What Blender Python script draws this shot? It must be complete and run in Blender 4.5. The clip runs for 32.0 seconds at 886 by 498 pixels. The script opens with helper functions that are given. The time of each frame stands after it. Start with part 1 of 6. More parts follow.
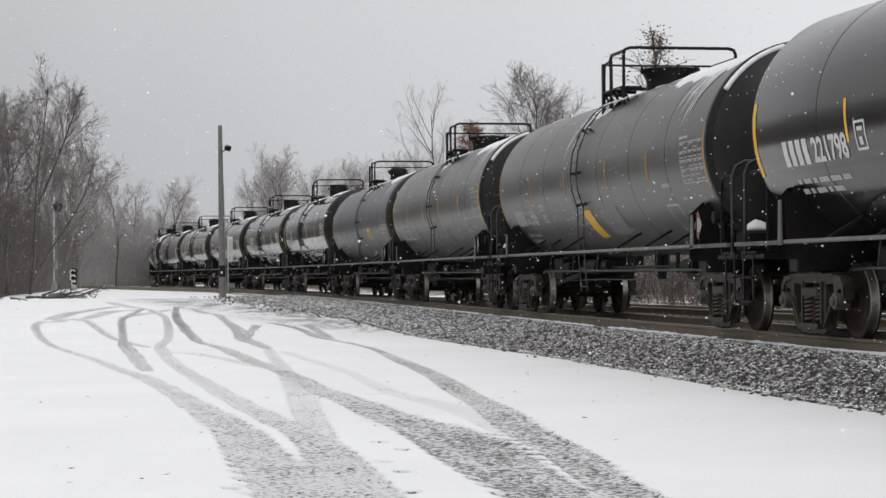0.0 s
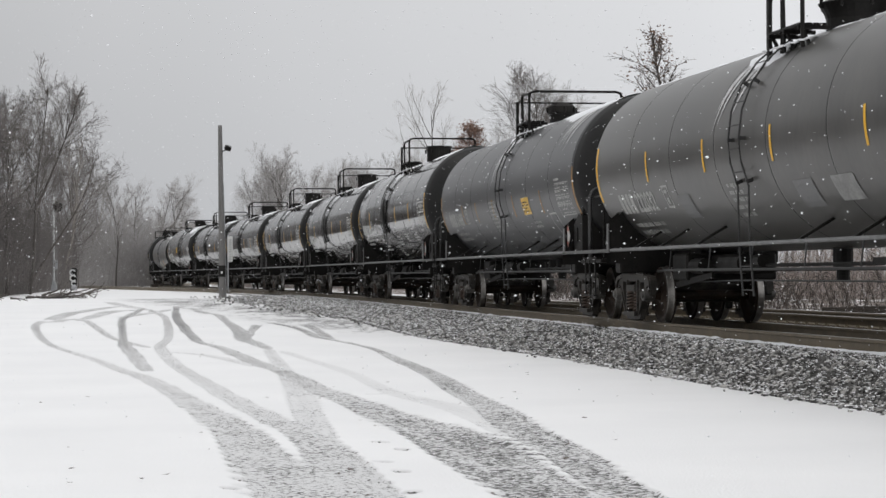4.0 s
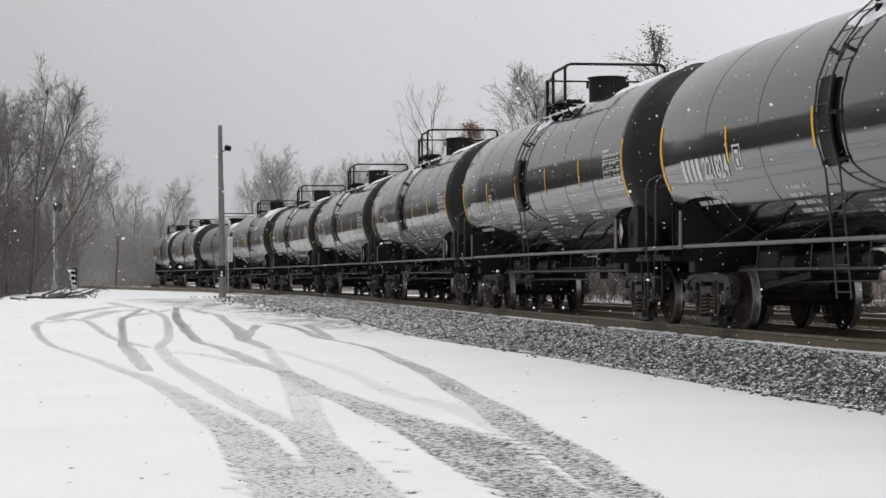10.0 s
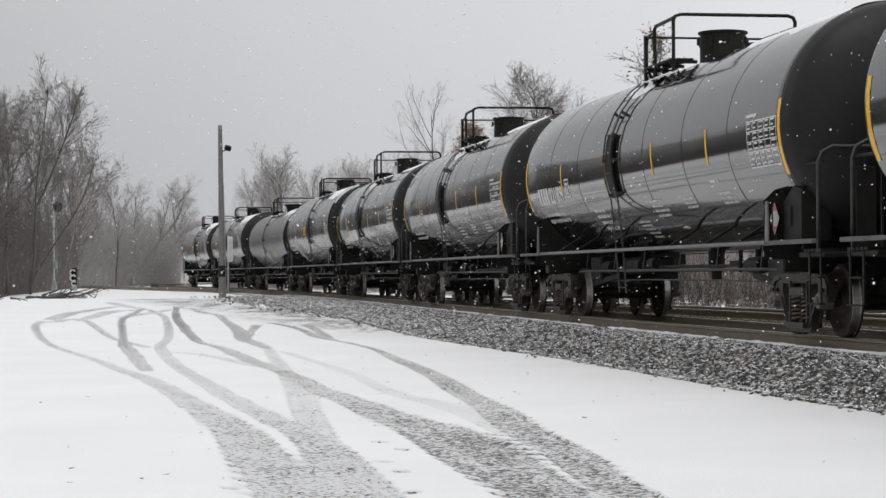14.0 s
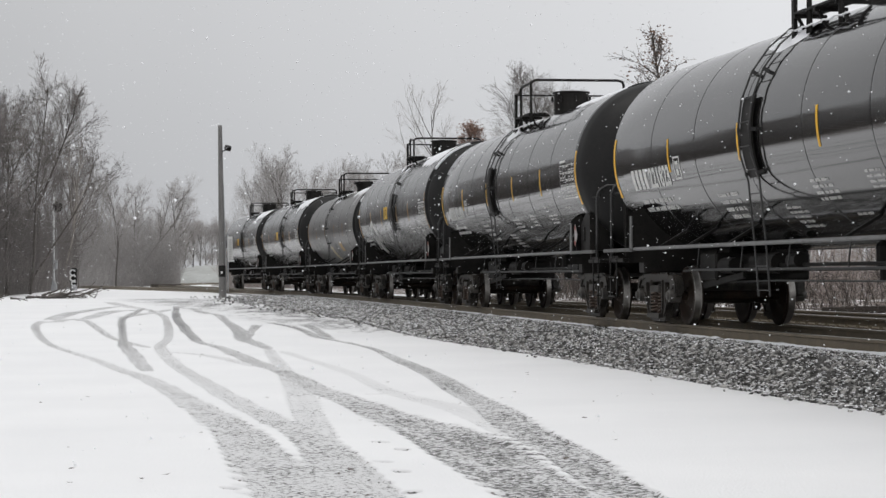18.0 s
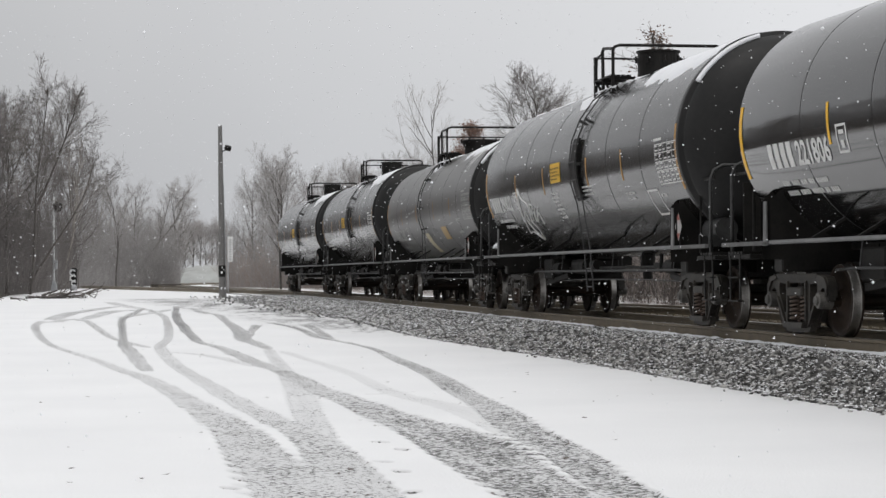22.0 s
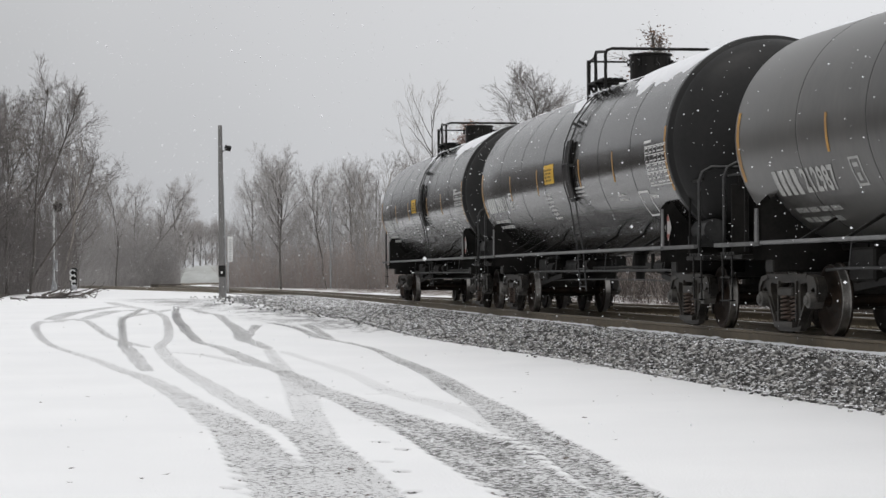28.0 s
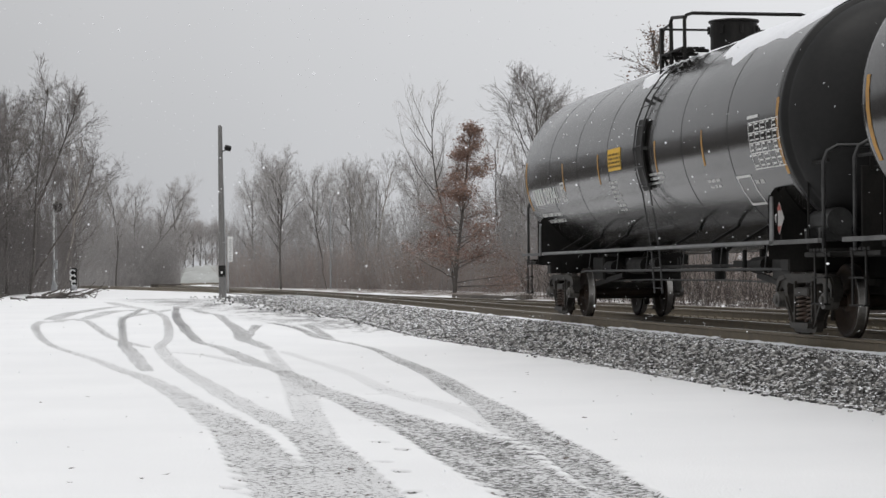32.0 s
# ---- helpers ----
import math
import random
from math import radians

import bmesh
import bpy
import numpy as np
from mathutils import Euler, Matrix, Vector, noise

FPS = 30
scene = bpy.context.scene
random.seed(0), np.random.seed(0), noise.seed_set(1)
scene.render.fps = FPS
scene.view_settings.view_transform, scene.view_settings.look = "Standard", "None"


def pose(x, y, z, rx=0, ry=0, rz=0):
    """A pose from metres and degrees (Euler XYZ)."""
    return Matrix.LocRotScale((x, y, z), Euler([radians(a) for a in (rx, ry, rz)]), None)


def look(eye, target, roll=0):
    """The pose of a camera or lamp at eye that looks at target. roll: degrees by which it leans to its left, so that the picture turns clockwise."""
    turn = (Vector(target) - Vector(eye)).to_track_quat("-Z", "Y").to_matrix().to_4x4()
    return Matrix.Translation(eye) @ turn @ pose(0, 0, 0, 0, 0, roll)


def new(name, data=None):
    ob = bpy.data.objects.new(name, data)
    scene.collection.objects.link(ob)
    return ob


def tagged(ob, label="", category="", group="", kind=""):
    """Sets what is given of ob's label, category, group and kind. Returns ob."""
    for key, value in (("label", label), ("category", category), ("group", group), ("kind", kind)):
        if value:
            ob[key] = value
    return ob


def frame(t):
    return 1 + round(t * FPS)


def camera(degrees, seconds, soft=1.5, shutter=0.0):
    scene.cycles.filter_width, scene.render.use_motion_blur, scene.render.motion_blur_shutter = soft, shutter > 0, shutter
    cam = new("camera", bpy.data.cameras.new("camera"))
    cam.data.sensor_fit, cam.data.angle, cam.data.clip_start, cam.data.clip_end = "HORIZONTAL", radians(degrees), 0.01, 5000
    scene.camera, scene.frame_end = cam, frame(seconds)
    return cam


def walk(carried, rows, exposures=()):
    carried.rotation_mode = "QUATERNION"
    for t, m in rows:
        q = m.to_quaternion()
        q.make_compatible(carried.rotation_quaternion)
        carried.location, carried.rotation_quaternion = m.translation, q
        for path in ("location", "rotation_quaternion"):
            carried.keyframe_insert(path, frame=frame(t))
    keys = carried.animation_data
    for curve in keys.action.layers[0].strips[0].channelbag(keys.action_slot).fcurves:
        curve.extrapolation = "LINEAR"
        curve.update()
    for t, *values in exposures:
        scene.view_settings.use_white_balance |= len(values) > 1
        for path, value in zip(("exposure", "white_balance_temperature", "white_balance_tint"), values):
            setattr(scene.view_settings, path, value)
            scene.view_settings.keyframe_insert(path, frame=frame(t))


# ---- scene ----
cam = camera(23.9, 32.0)
EYE = pose(0, 0, 1.435, 90.69, 0, 0) @ pose(0, 0, 0, 0, 0, -0.32)
walk(cam, [(0.0, EYE), (32.0, EYE)])

# ---- light: an even overcast winter sky ----
world = bpy.data.worlds.new("overcast_sky")
scene.world = world
world.use_nodes = True
wt = world.node_tree
wt.nodes.clear()


def wnode(kind, **values):
    n = wt.nodes.new(kind)
    for k, v in values.items():
        n.inputs[k].default_value = v
    return n


sky = wt.nodes.new("ShaderNodeTexSky")
sky.sky_type, sky.sun_disc = "NISHITA", False
sky.sun_elevation, sky.sun_rotation = radians(68), radians(204)
sky.dust_density, sky.air_density = 4.0, 1.0
grey = wt.nodes.new("ShaderNodeHueSaturation")
grey.inputs["Saturation"].default_value = 0.12
wt.links.new(sky.outputs[0], grey.inputs["Color"])
bg_sky = wnode("ShaderNodeBackground", Strength=0.014)
wt.links.new(grey.outputs[0], bg_sky.inputs[0])
tc = wt.nodes.new("ShaderNodeTexCoord")
sep = wt.nodes.new("ShaderNodeSeparateXYZ")
wt.links.new(tc.outputs["Generated"], sep.inputs[0])
ramp = wt.nodes.new("ShaderNodeValToRGB")
ramp.color_ramp.elements[0].position, ramp.color_ramp.elements[0].color = 0.0, (0.556, 0.568, 0.592, 1)
ramp.color_ramp.elements[1].position, ramp.color_ramp.elements[1].color = 1.0, (0.84, 0.845, 0.857, 1)
mid = ramp.color_ramp.elements.new(0.13)
mid.color = (0.63, 0.637, 0.655, 1)
wt.links.new(sep.outputs[2], ramp.inputs[0])
clouds = wnode("ShaderNodeTexNoise", Scale=2.2, Detail=3.0)
wt.links.new(tc.outputs["Generated"], clouds.inputs["Vector"])
cl = wnode("ShaderNodeMapRange")
cl.inputs["From Min"].default_value, cl.inputs["From Max"].default_value = 0.3, 0.7
cl.inputs["To Min"].default_value, cl.inputs["To Max"].default_value = 0.86, 1.06
wt.links.new(clouds.outputs[0], cl.inputs["Value"])
bg = wnode("ShaderNodeBackground")
wt.links.new(ramp.outputs[0], bg.inputs[0])
side = wnode("ShaderNodeMapRange")
side.inputs["From Min"].default_value, side.inputs["From Max"].default_value = -0.25, 0.22
side.inputs["To Min"].default_value, side.inputs["To Max"].default_value = 0.82, 1.29
wt.links.new(sep.outputs[0], side.inputs["Value"])
both = wt.nodes.new("ShaderNodeMath")
both.operation = "MULTIPLY"
wt.links.new(cl.outputs[0], both.inputs[0])
wt.links.new(side.outputs[0], both.inputs[1])
wt.links.new(both.outputs[0], bg.inputs[1])
add = wt.nodes.new("ShaderNodeAddShader")
wt.links.new(bg.outputs[0], add.inputs[0])
wt.links.new(bg_sky.outputs[0], add.inputs[1])
wout = wt.nodes.new("ShaderNodeOutputWorld")
wt.links.new(add.outputs[0], wout.inputs[0])

sun = new("sun", bpy.data.lights.new("sun", "SUN"))
sun.data.energy, sun.data.angle, sun.data.color = 0.62, radians(30), (1.0, 0.975, 0.945)
sun.matrix_world = look((-7, -16, 44), (0, 0, 0))

# ---- materials ----


def material(name, color, rough=0.6, metal=0.0, color2=None, scale=4.0, fine=40.0, bump=0.15, depth=0.01, coat=0.0, spec=0.5, coords="Object", stretch=(1, 1, 1), low=0.35, high=0.65, vary=0.0):
    m = bpy.data.materials.new(name)
    m.use_nodes = True
    nt = m.node_tree
    b = nt.nodes["Principled BSDF"]
    b.inputs["Roughness"].default_value, b.inputs["Metallic"].default_value = rough, metal
    b.inputs["Coat Weight"].default_value, b.inputs["Specular IOR Level"].default_value = coat, spec
    b.inputs["Coat Roughness"].default_value = 0.08
    t = nt.nodes.new("ShaderNodeTexCoord")
    mp = nt.nodes.new("ShaderNodeMapping")
    mp.inputs["Scale"].default_value = stretch
    nt.links.new(t.outputs[coords], mp.inputs[0])
    n1 = nt.nodes.new("ShaderNodeTexNoise")
    n1.inputs["Scale"].default_value, n1.inputs["Detail"].default_value = scale, 5.0
    n2 = nt.nodes.new("ShaderNodeTexNoise")
    n2.inputs["Scale"].default_value, n2.inputs["Detail"].default_value = fine, 3.0
    nt.links.new(mp.outputs[0], n1.inputs["Vector"])
    nt.links.new(mp.outputs[0], n2.inputs["Vector"])
    avg = nt.nodes.new("ShaderNodeMath")
    avg.operation = "MULTIPLY_ADD"
    avg.inputs[1].default_value = 0.35
    nt.links.new(n2.outputs[0], avg.inputs[0])
    half = nt.nodes.new("ShaderNodeMath")
    half.operation = "MULTIPLY"
    half.inputs[1].default_value = 0.65
    nt.links.new(n1.outputs[0], half.inputs[0])
    nt.links.new(half.outputs[0], avg.inputs[2])
    r = nt.nodes.new("ShaderNodeValToRGB")
    c2 = color2 or tuple(c * 0.7 for c in color)
    r.color_ramp.elements[0].position, r.color_ramp.elements[0].color = low, (*c2, 1)
    r.color_ramp.elements[1].position, r.color_ramp.elements[1].color = high, (*color, 1)
    nt.links.new(avg.outputs[0], r.inputs[0])
    last = r.outputs[0]
    if vary:
        oi = nt.nodes.new("ShaderNodeObjectInfo")
        mr = nt.nodes.new("ShaderNodeMapRange")
        mr.inputs["To Min"].default_value, mr.inputs["To Max"].default_value = 1 - vary, 1 + vary
        nt.links.new(oi.outputs["Random"], mr.inputs["Value"])
        hs = nt.nodes.new("ShaderNodeHueSaturation")
        nt.links.new(mr.outputs[0], hs.inputs["Value"])
        nt.links.new(last, hs.inputs["Color"])
        last = hs.outputs[0]
    nt.links.new(last, b.inputs["Base Color"])
    rr = nt.nodes.new("ShaderNodeMapRange")
    rr.inputs["To Min"].default_value, rr.inputs["To Max"].default_value = rough * 0.75, min(1.0, rough * 1.25)
    nt.links.new(avg.outputs[0], rr.inputs["Value"])
    nt.links.new(rr.outputs[0], b.inputs["Roughness"])
    if bump:
        bp = nt.nodes.new("ShaderNodeBump")
        bp.inputs["Strength"].default_value, bp.inputs["Distance"].default_value = bump, depth
        nt.links.new(avg.outputs[0], bp.inputs["Height"])
        nt.links.new(bp.outputs[0], b.inputs["Normal"])
    return m


GLOSS_BLACK = material("gloss_black_paint", (0.008, 0.008, 0.0085), 0.08, color2=(0.018, 0.0172, 0.0165), scale=1.1, fine=14, bump=0.03, depth=0.004, stretch=(2.2, 2.2, 0.3))
SATIN_BLACK = material("weathered_black_paint", (0.009, 0.0085, 0.008), 0.17, color2=(0.021, 0.0195, 0.018), scale=1.1, fine=14, bump=0.05, depth=0.004, stretch=(2.2, 2.2, 0.3))
DIRTY_GREY = material("dust_covered_paint", (0.088, 0.085, 0.079), 0.34, color2=(0.042, 0.0405, 0.038), scale=1.1, fine=12, bump=0.06, depth=0.004, stretch=(1, 1, 0.35))
SLATE_GREY = material("faded_grey_paint", (0.06, 0.061, 0.064), 0.36, color2=(0.032, 0.033, 0.034), scale=0.9, fine=12, bump=0.05, depth=0.004, stretch=(1, 1, 0.35))
FRAME_BLACK = material("grimy_frame_paint", (0.0105, 0.0102, 0.0098), 0.5, color2=(0.021, 0.0195, 0.0178), scale=3, fine=30, bump=0.15, spec=0.14)
CAST = material("grimy_cast_steel", (0.052, 0.046, 0.039), 0.55, color2=(0.013, 0.0118, 0.0105), scale=5, fine=40, bump=0.35, spec=0.35)
WHEEL = material("wheel_steel", (0.034, 0.022, 0.015), 0.6, metal=0.0, color2=(0.011, 0.0085, 0.007), scale=4, fine=30, bump=0.2, spec=0.2)
TREAD = material("polished_tread", (0.3, 0.29, 0.275), 0.35, metal=1.0, color2=(0.16, 0.15, 0.14), scale=8, fine=50, bump=0.03)
SNOWCAP = material("fresh_snow", (0.86, 0.87, 0.89), 0.75, color2=(0.78, 0.79, 0.82), scale=3, fine=60, bump=0.35, depth=0.01)
YELLOW = material("yellow_reflective_tape", (0.88, 0.5, 0.02), 0.4, color2=(0.74, 0.4, 0.02), scale=3, fine=30, bump=0.02)
AMBER = material("faded_amber_tape", (0.5, 0.26, 0.04), 0.5, color2=(0.25, 0.13, 0.04), scale=3, fine=30, bump=0.02)
WHITE = material("white_stencil_paint", (0.72, 0.72, 0.7), 0.5, color2=(0.55, 0.55, 0.54), scale=4, fine=40, bump=0.02)
FAINT = material("dusty_stencil_paint", (0.34, 0.34, 0.33), 0.55, color2=(0.16, 0.16, 0.155), scale=5, fine=40, bump=0.02)
RED = material("red_placard", (0.42, 0.12, 0.1), 0.45, bump=0.02)
ORANGE = material("orange_yellow_panel", (0.75, 0.45, 0.02), 0.45, color2=(0.62, 0.36, 0.02), scale=5, fine=40, bump=0.02)
PALE_PANEL = material("cream_panel", (0.62, 0.55, 0.36), 0.5, color2=(0.5, 0.44, 0.3), scale=4, fine=30, bump=0.02)
GREY_PANEL = material("grey_painted_patch", (0.17, 0.17, 0.17), 0.5, color2=(0.13, 0.13, 0.13), scale=4, fine=30, bump=0.02)
RAIL_SIDE = material("rusty_rail_steel", (0.2, 0.165, 0.115), 0.65, metal=0.0, color2=(0.125, 0.102, 0.073), scale=5, fine=40, bump=0.15)
RAIL_HEAD = material("worn_rail_head", (0.3, 0.28, 0.25), 0.3, metal=0.9, color2=(0.2, 0.18, 0.15), scale=2, fine=20, bump=0.03, stretch=(1, 0.1, 1))
TIE = material("creosoted_timber", (0.11, 0.096, 0.082), 0.85, color2=(0.05, 0.043, 0.037), scale=4, fine=40, bump=0.4, stretch=(1, 6, 6), vary=0.3)
# Bed seen between the stones; shade of the gaps is put into its colour.
BALLAST = material("dark_gap_ballast", (0.1, 0.097, 0.092), 0.85, color2=(0.025, 0.024, 0.023), scale=11, fine=60, bump=0.8, depth=0.03, low=0.3, high=0.72)
STONE = material("crushed_limestone", (0.47, 0.46, 0.44), 0.8, color2=(0.09, 0.087, 0.084), scale=6, fine=50, bump=0.4)
POLE_WOOD = material("weathered_pole_timber", (0.2, 0.195, 0.19), 0.85, color2=(0.12, 0.116, 0.112), scale=5, fine=40, bump=0.4, stretch=(6, 6, 0.5))
GALV = material("galvanised_steel", (0.42, 0.43, 0.44), 0.45, metal=0.4, color2=(0.32, 0.33, 0.34), scale=6, fine=30, bump=0.05)
BARK = material("grey_bark", (0.15, 0.136, 0.125), 0.9, color2=(0.085, 0.075, 0.068), scale=6, fine=40, bump=0.4, vary=0.3)
# Paler copy of TWIG: distance haze put into the far wood's colour.
HAZED_TWIG = material("snow_dusted_twigs", (0.5, 0.483, 0.472), 0.9, color2=(0.29, 0.272, 0.262), scale=4, fine=30, bump=0.1, vary=0.2)
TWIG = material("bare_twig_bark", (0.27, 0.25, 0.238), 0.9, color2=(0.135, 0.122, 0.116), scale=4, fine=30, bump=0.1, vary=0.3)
BIRCH = material("pale_bark", (0.4, 0.37, 0.34), 0.85, color2=(0.2, 0.18, 0.16), scale=5, fine=30, bump=0.2, vary=0.15)
BRUSH = material("dry_brush_stems", (0.47, 0.405, 0.37), 0.9, color2=(0.32, 0.268, 0.242), scale=1.5, fine=30, bump=0.1)
LEAF = material("withered_oak_leaf", (0.29, 0.185, 0.145), 0.8, color2=(0.19, 0.12, 0.095), scale=2, fine=20, bump=0.1)
LEAF_TAN = material("dry_tan_leaf", (0.22, 0.135, 0.09), 0.8, color2=(0.13, 0.08, 0.055), scale=2, fine=20, bump=0.1)
LITTER = material("leaf_litter", (0.12, 0.09, 0.07), 0.95, color2=(0.06, 0.047, 0.04), scale=5, fine=50, bump=0.5)

# Darker copy of BRUSH; the woods' shade is put into its colour.
SHADED_BRUSH = material("shaded_brush_stems", (0.085, 0.069, 0.06), 0.9, color2=(0.045, 0.037, 0.032), scale=1.5, fine=30, bump=0.1)
SIGN_GREY = material("faded_sign_lettering", (0.42, 0.42, 0.42), 0.6, color2=(0.36, 0.36, 0.36), scale=4, fine=30, bump=0.02)
SILVER = material("aluminium_paint", (0.6, 0.61, 0.61), 0.5, color2=(0.48, 0.49, 0.49), scale=5, fine=30, bump=0.05)
DULL_SNOW = material("dull_grey_snow", (0.42, 0.43, 0.42), 0.85, color2=(0.3, 0.305, 0.29), scale=0.5, fine=6, bump=0.2)


def grazing_gloss(m, low, high):
    """Worn gloss that mirrors more at a grazing angle."""
    nt = m.node_tree
    lw = nt.nodes.new("ShaderNodeLayerWeight")
    mr = nt.nodes.new("ShaderNodeMapRange")
    mr.inputs["From Min"].default_value, mr.inputs["From Max"].default_value = 0.66, 0.88
    mr.inputs["To Min"].default_value, mr.inputs["To Max"].default_value = low, high
    nt.links.new(lw.outputs["Facing"], mr.inputs["Value"])
    nt.links.new(mr.outputs[0], nt.nodes["Principled BSDF"].inputs["Specular IOR Level"])


grazing_gloss(GLOSS_BLACK, 0.5, 1.0)
grazing_gloss(SATIN_BLACK, 0.32, 1.0)
grazing_gloss(DIRTY_GREY, 0.45, 1.0)
grazing_gloss(SLATE_GREY, 0.45, 1.0)
GLOSS_BLACK.node_tree.nodes["Principled BSDF"].inputs["IOR"].default_value = 2.25
SATIN_BLACK.node_tree.nodes["Principled BSDF"].inputs["IOR"].default_value = 1.75

# ---- mesh helpers ----


def part(name, bm, mat, parent=None, label="", smooth=False):
    me = bm if isinstance(bm, bpy.types.Mesh) else bpy.data.meshes.new(name)
    if me is not bm:
        if smooth:
            for f in bm.faces:
                f.smooth = True
        bm.to_mesh(me)
        bm.free()
        for mm in (mat if isinstance(mat, (list, tuple)) else [mat]):
            me.materials.append(mm)
    ob = new(name, me)
    ob.parent = parent
    return tagged(ob, label)


def box(bm, x0, x1, y0, y1, z0, z1, bev=0.0):
    r = bmesh.ops.create_cube(bm, size=1.0, matrix=Matrix.Translation(((x0 + x1) / 2, (y0 + y1) / 2, (z0 + z1) / 2)) @ Matrix.Diagonal((abs(x1 - x0), abs(y1 - y0), abs(z1 - z0), 1)))
    if bev:
        es = {e for v in r["verts"] for e in v.link_edges}
        bmesh.ops.bevel(bm, geom=list(es), offset=bev, segments=1, affect="EDGES")
    return r["verts"]


def beam(bm, a, b, w, h):
    """A square bar from a to b, w wide and h high."""
    a, b = Vector(a), Vector(b)
    d = b - a
    m = Matrix.Translation((a + b) / 2) @ d.to_track_quat("Z", "Y").to_matrix().to_4x4()
    bmesh.ops.create_cube(bm, size=1.0, matrix=m @ Matrix.Diagonal((w, h, d.length, 1)))


def rod(bm, a, b, r, n=8, r2=None, caps=True):
    a, b = Vector(a), Vector(b)
    d = b - a
    m = Matrix.Translation((a + b) / 2) @ d.to_track_quat("Z", "Y").to_matrix().to_4x4()
    bmesh.ops.create_cone(bm, cap_ends=caps, segments=n, radius1=r, radius2=r if r2 is None else r2, depth=d.length, matrix=m)


def tube(bm, pts, r, n=6):
    """A round pipe through the points."""
    pts = [Vector(p) for p in pts]
    rings = []
    for i, p in enumerate(pts):
        d = (pts[min(i + 1, len(pts) - 1)] - pts[max(i - 1, 0)]).normalized()
        q = d.to_track_quat("Z", "Y")
        rings.append([bm.verts.new(p + q @ Vector((r * math.cos(k * math.tau / n), r * math.sin(k * math.tau / n), 0))) for k in range(n)])
    for a, b in zip(rings, rings[1:]):
        for k in range(n):
            bm.faces.new((a[k], a[(k + 1) % n], b[(k + 1) % n], b[k]))
    bm.faces.new(rings[0][::-1])
    bm.faces.new(rings[-1])


def lathe(bm, profile, n=32, axis="X"):
    """Turns a profile of (along, radius) about an axis through the origin."""
    rings = []
    for s, r in profile:
        ring = []
        for k in range(n):
            a = k * math.tau / n
            c, d = r * math.cos(a), r * math.sin(a)
            ring.append(bm.verts.new((s, c, d) if axis == "X" else (c, s, d) if axis == "Y" else (c, d, s)))
        rings.append(ring)
    for a, b in zip(rings, rings[1:]):
        for k in range(n):
            bm.faces.new((a[k], b[k], b[(k + 1) % n], a[(k + 1) % n]))
    for ring, flip in ((rings[0], False), (rings[-1], True)):
        bm.faces.new(ring[::-1] if flip else ring)
    bmesh.ops.recalc_face_normals(bm, faces=bm.faces)


def prism(bm, outline, y0, y1):
    """An outline in x and z, drawn out in y."""
    a = [bm.verts.new((x, y0, z)) for x, z in outline]
    b = [bm.verts.new((x, y1, z)) for x, z in outline]
    n = len(a)
    for k in range(n):
        bm.faces.new((a[k], a[(k + 1) % n], b[(k + 1) % n], b[k]))
    bm.faces.new(a[::-1])
    bm.faces.new(b)
    bmesh.ops.recalc_face_normals(bm, faces=bm.faces)


def smoothstep(a, b, x):
    u = np.clip((np.asarray(x, float) - a) / (b - a), 0, 1)
    return u * u * (3 - 2 * u)


# ---- the line of the railway ----
RAIL_Z = 0.62
STEP = 0.25
LINE_S = np.arange(-300, 460, STEP)
_k = np.where(LINE_S < -10, 0.0, -0.001999 + 8.6805e-05 * LINE_S - 5.8054e-07 * LINE_S**2)
_k = np.where(LINE_S > 205, -0.0086, _k)
_i0 = int(np.argmin(abs(LINE_S)))
LINE_A = np.cumsum(_k) * STEP
LINE_A += 0.1753 - LINE_A[_i0]
LINE_X, LINE_Y = np.cumsum(-np.sin(LINE_A)) * STEP, np.cumsum(np.cos(LINE_A)) * STEP
LINE_X += 5.64 - LINE_X[_i0]
LINE_Y += 27.058 - LINE_Y[_i0]


def on_line(s, lat=0.0, z=0.0):
    """A place on the railway: metres along it, metres towards the yard, metres over the rail's top. With the heading."""
    a = float(np.interp(s, LINE_S, LINE_A))
    return Vector((float(np.interp(s, LINE_S, LINE_X)) - math.cos(a) * lat, float(np.interp(s, LINE_S, LINE_Y)) - math.sin(a) * lat, RAIL_Z + z)), a


def ground_z(x, y):
    return 0.42 * smoothstep(30, 95, y)


# ---- the yard: one sheet of snow to the horizon ----
TYRE_TRACKS, TRACK_WEAR = [], []


def tyre_track(wear, *places):
    """A wheel's way over the snow: places (x, y, width), and how far it cleared the snow, 0 to 1."""
    TYRE_TRACKS.append(places)
    TRACK_WEAR.append(wear)


tyre_track(0.52, (-11.38, 59.3, 0.26), (-10.62, 54.5, 0.22), (-9.28, 48.1, 0.19), (-7.86, 42.2, 0.18), (-6.59, 37.9, 0.18), (-5.77, 35.1, 0.21), (-4.92, 32.0, 0.24), (-4.24, 29.6, 0.29), (-3.17, 25.1, 0.34), (-2.11, 20.3, 0.47), (-1.52, 17.0, 0.54), (-1.13, 14.7, 0.62), (-0.93, 13.5, 0.69), (-0.48, 9.0, 0.69))
tyre_track(0.74, (-10.47, 72.8, 0.20), (-9.95, 67.7, 0.26), (-9.56, 63.3, 0.31), (-9.12, 59.4, 0.22), (-7.85, 51.2, 0.18), (-7.01, 45.8, 0.20), (-6.38, 42.0, 0.27), (-5.58, 37.7, 0.29), (-4.89, 33.9, 0.26), (-4.48, 31.7, 0.19))
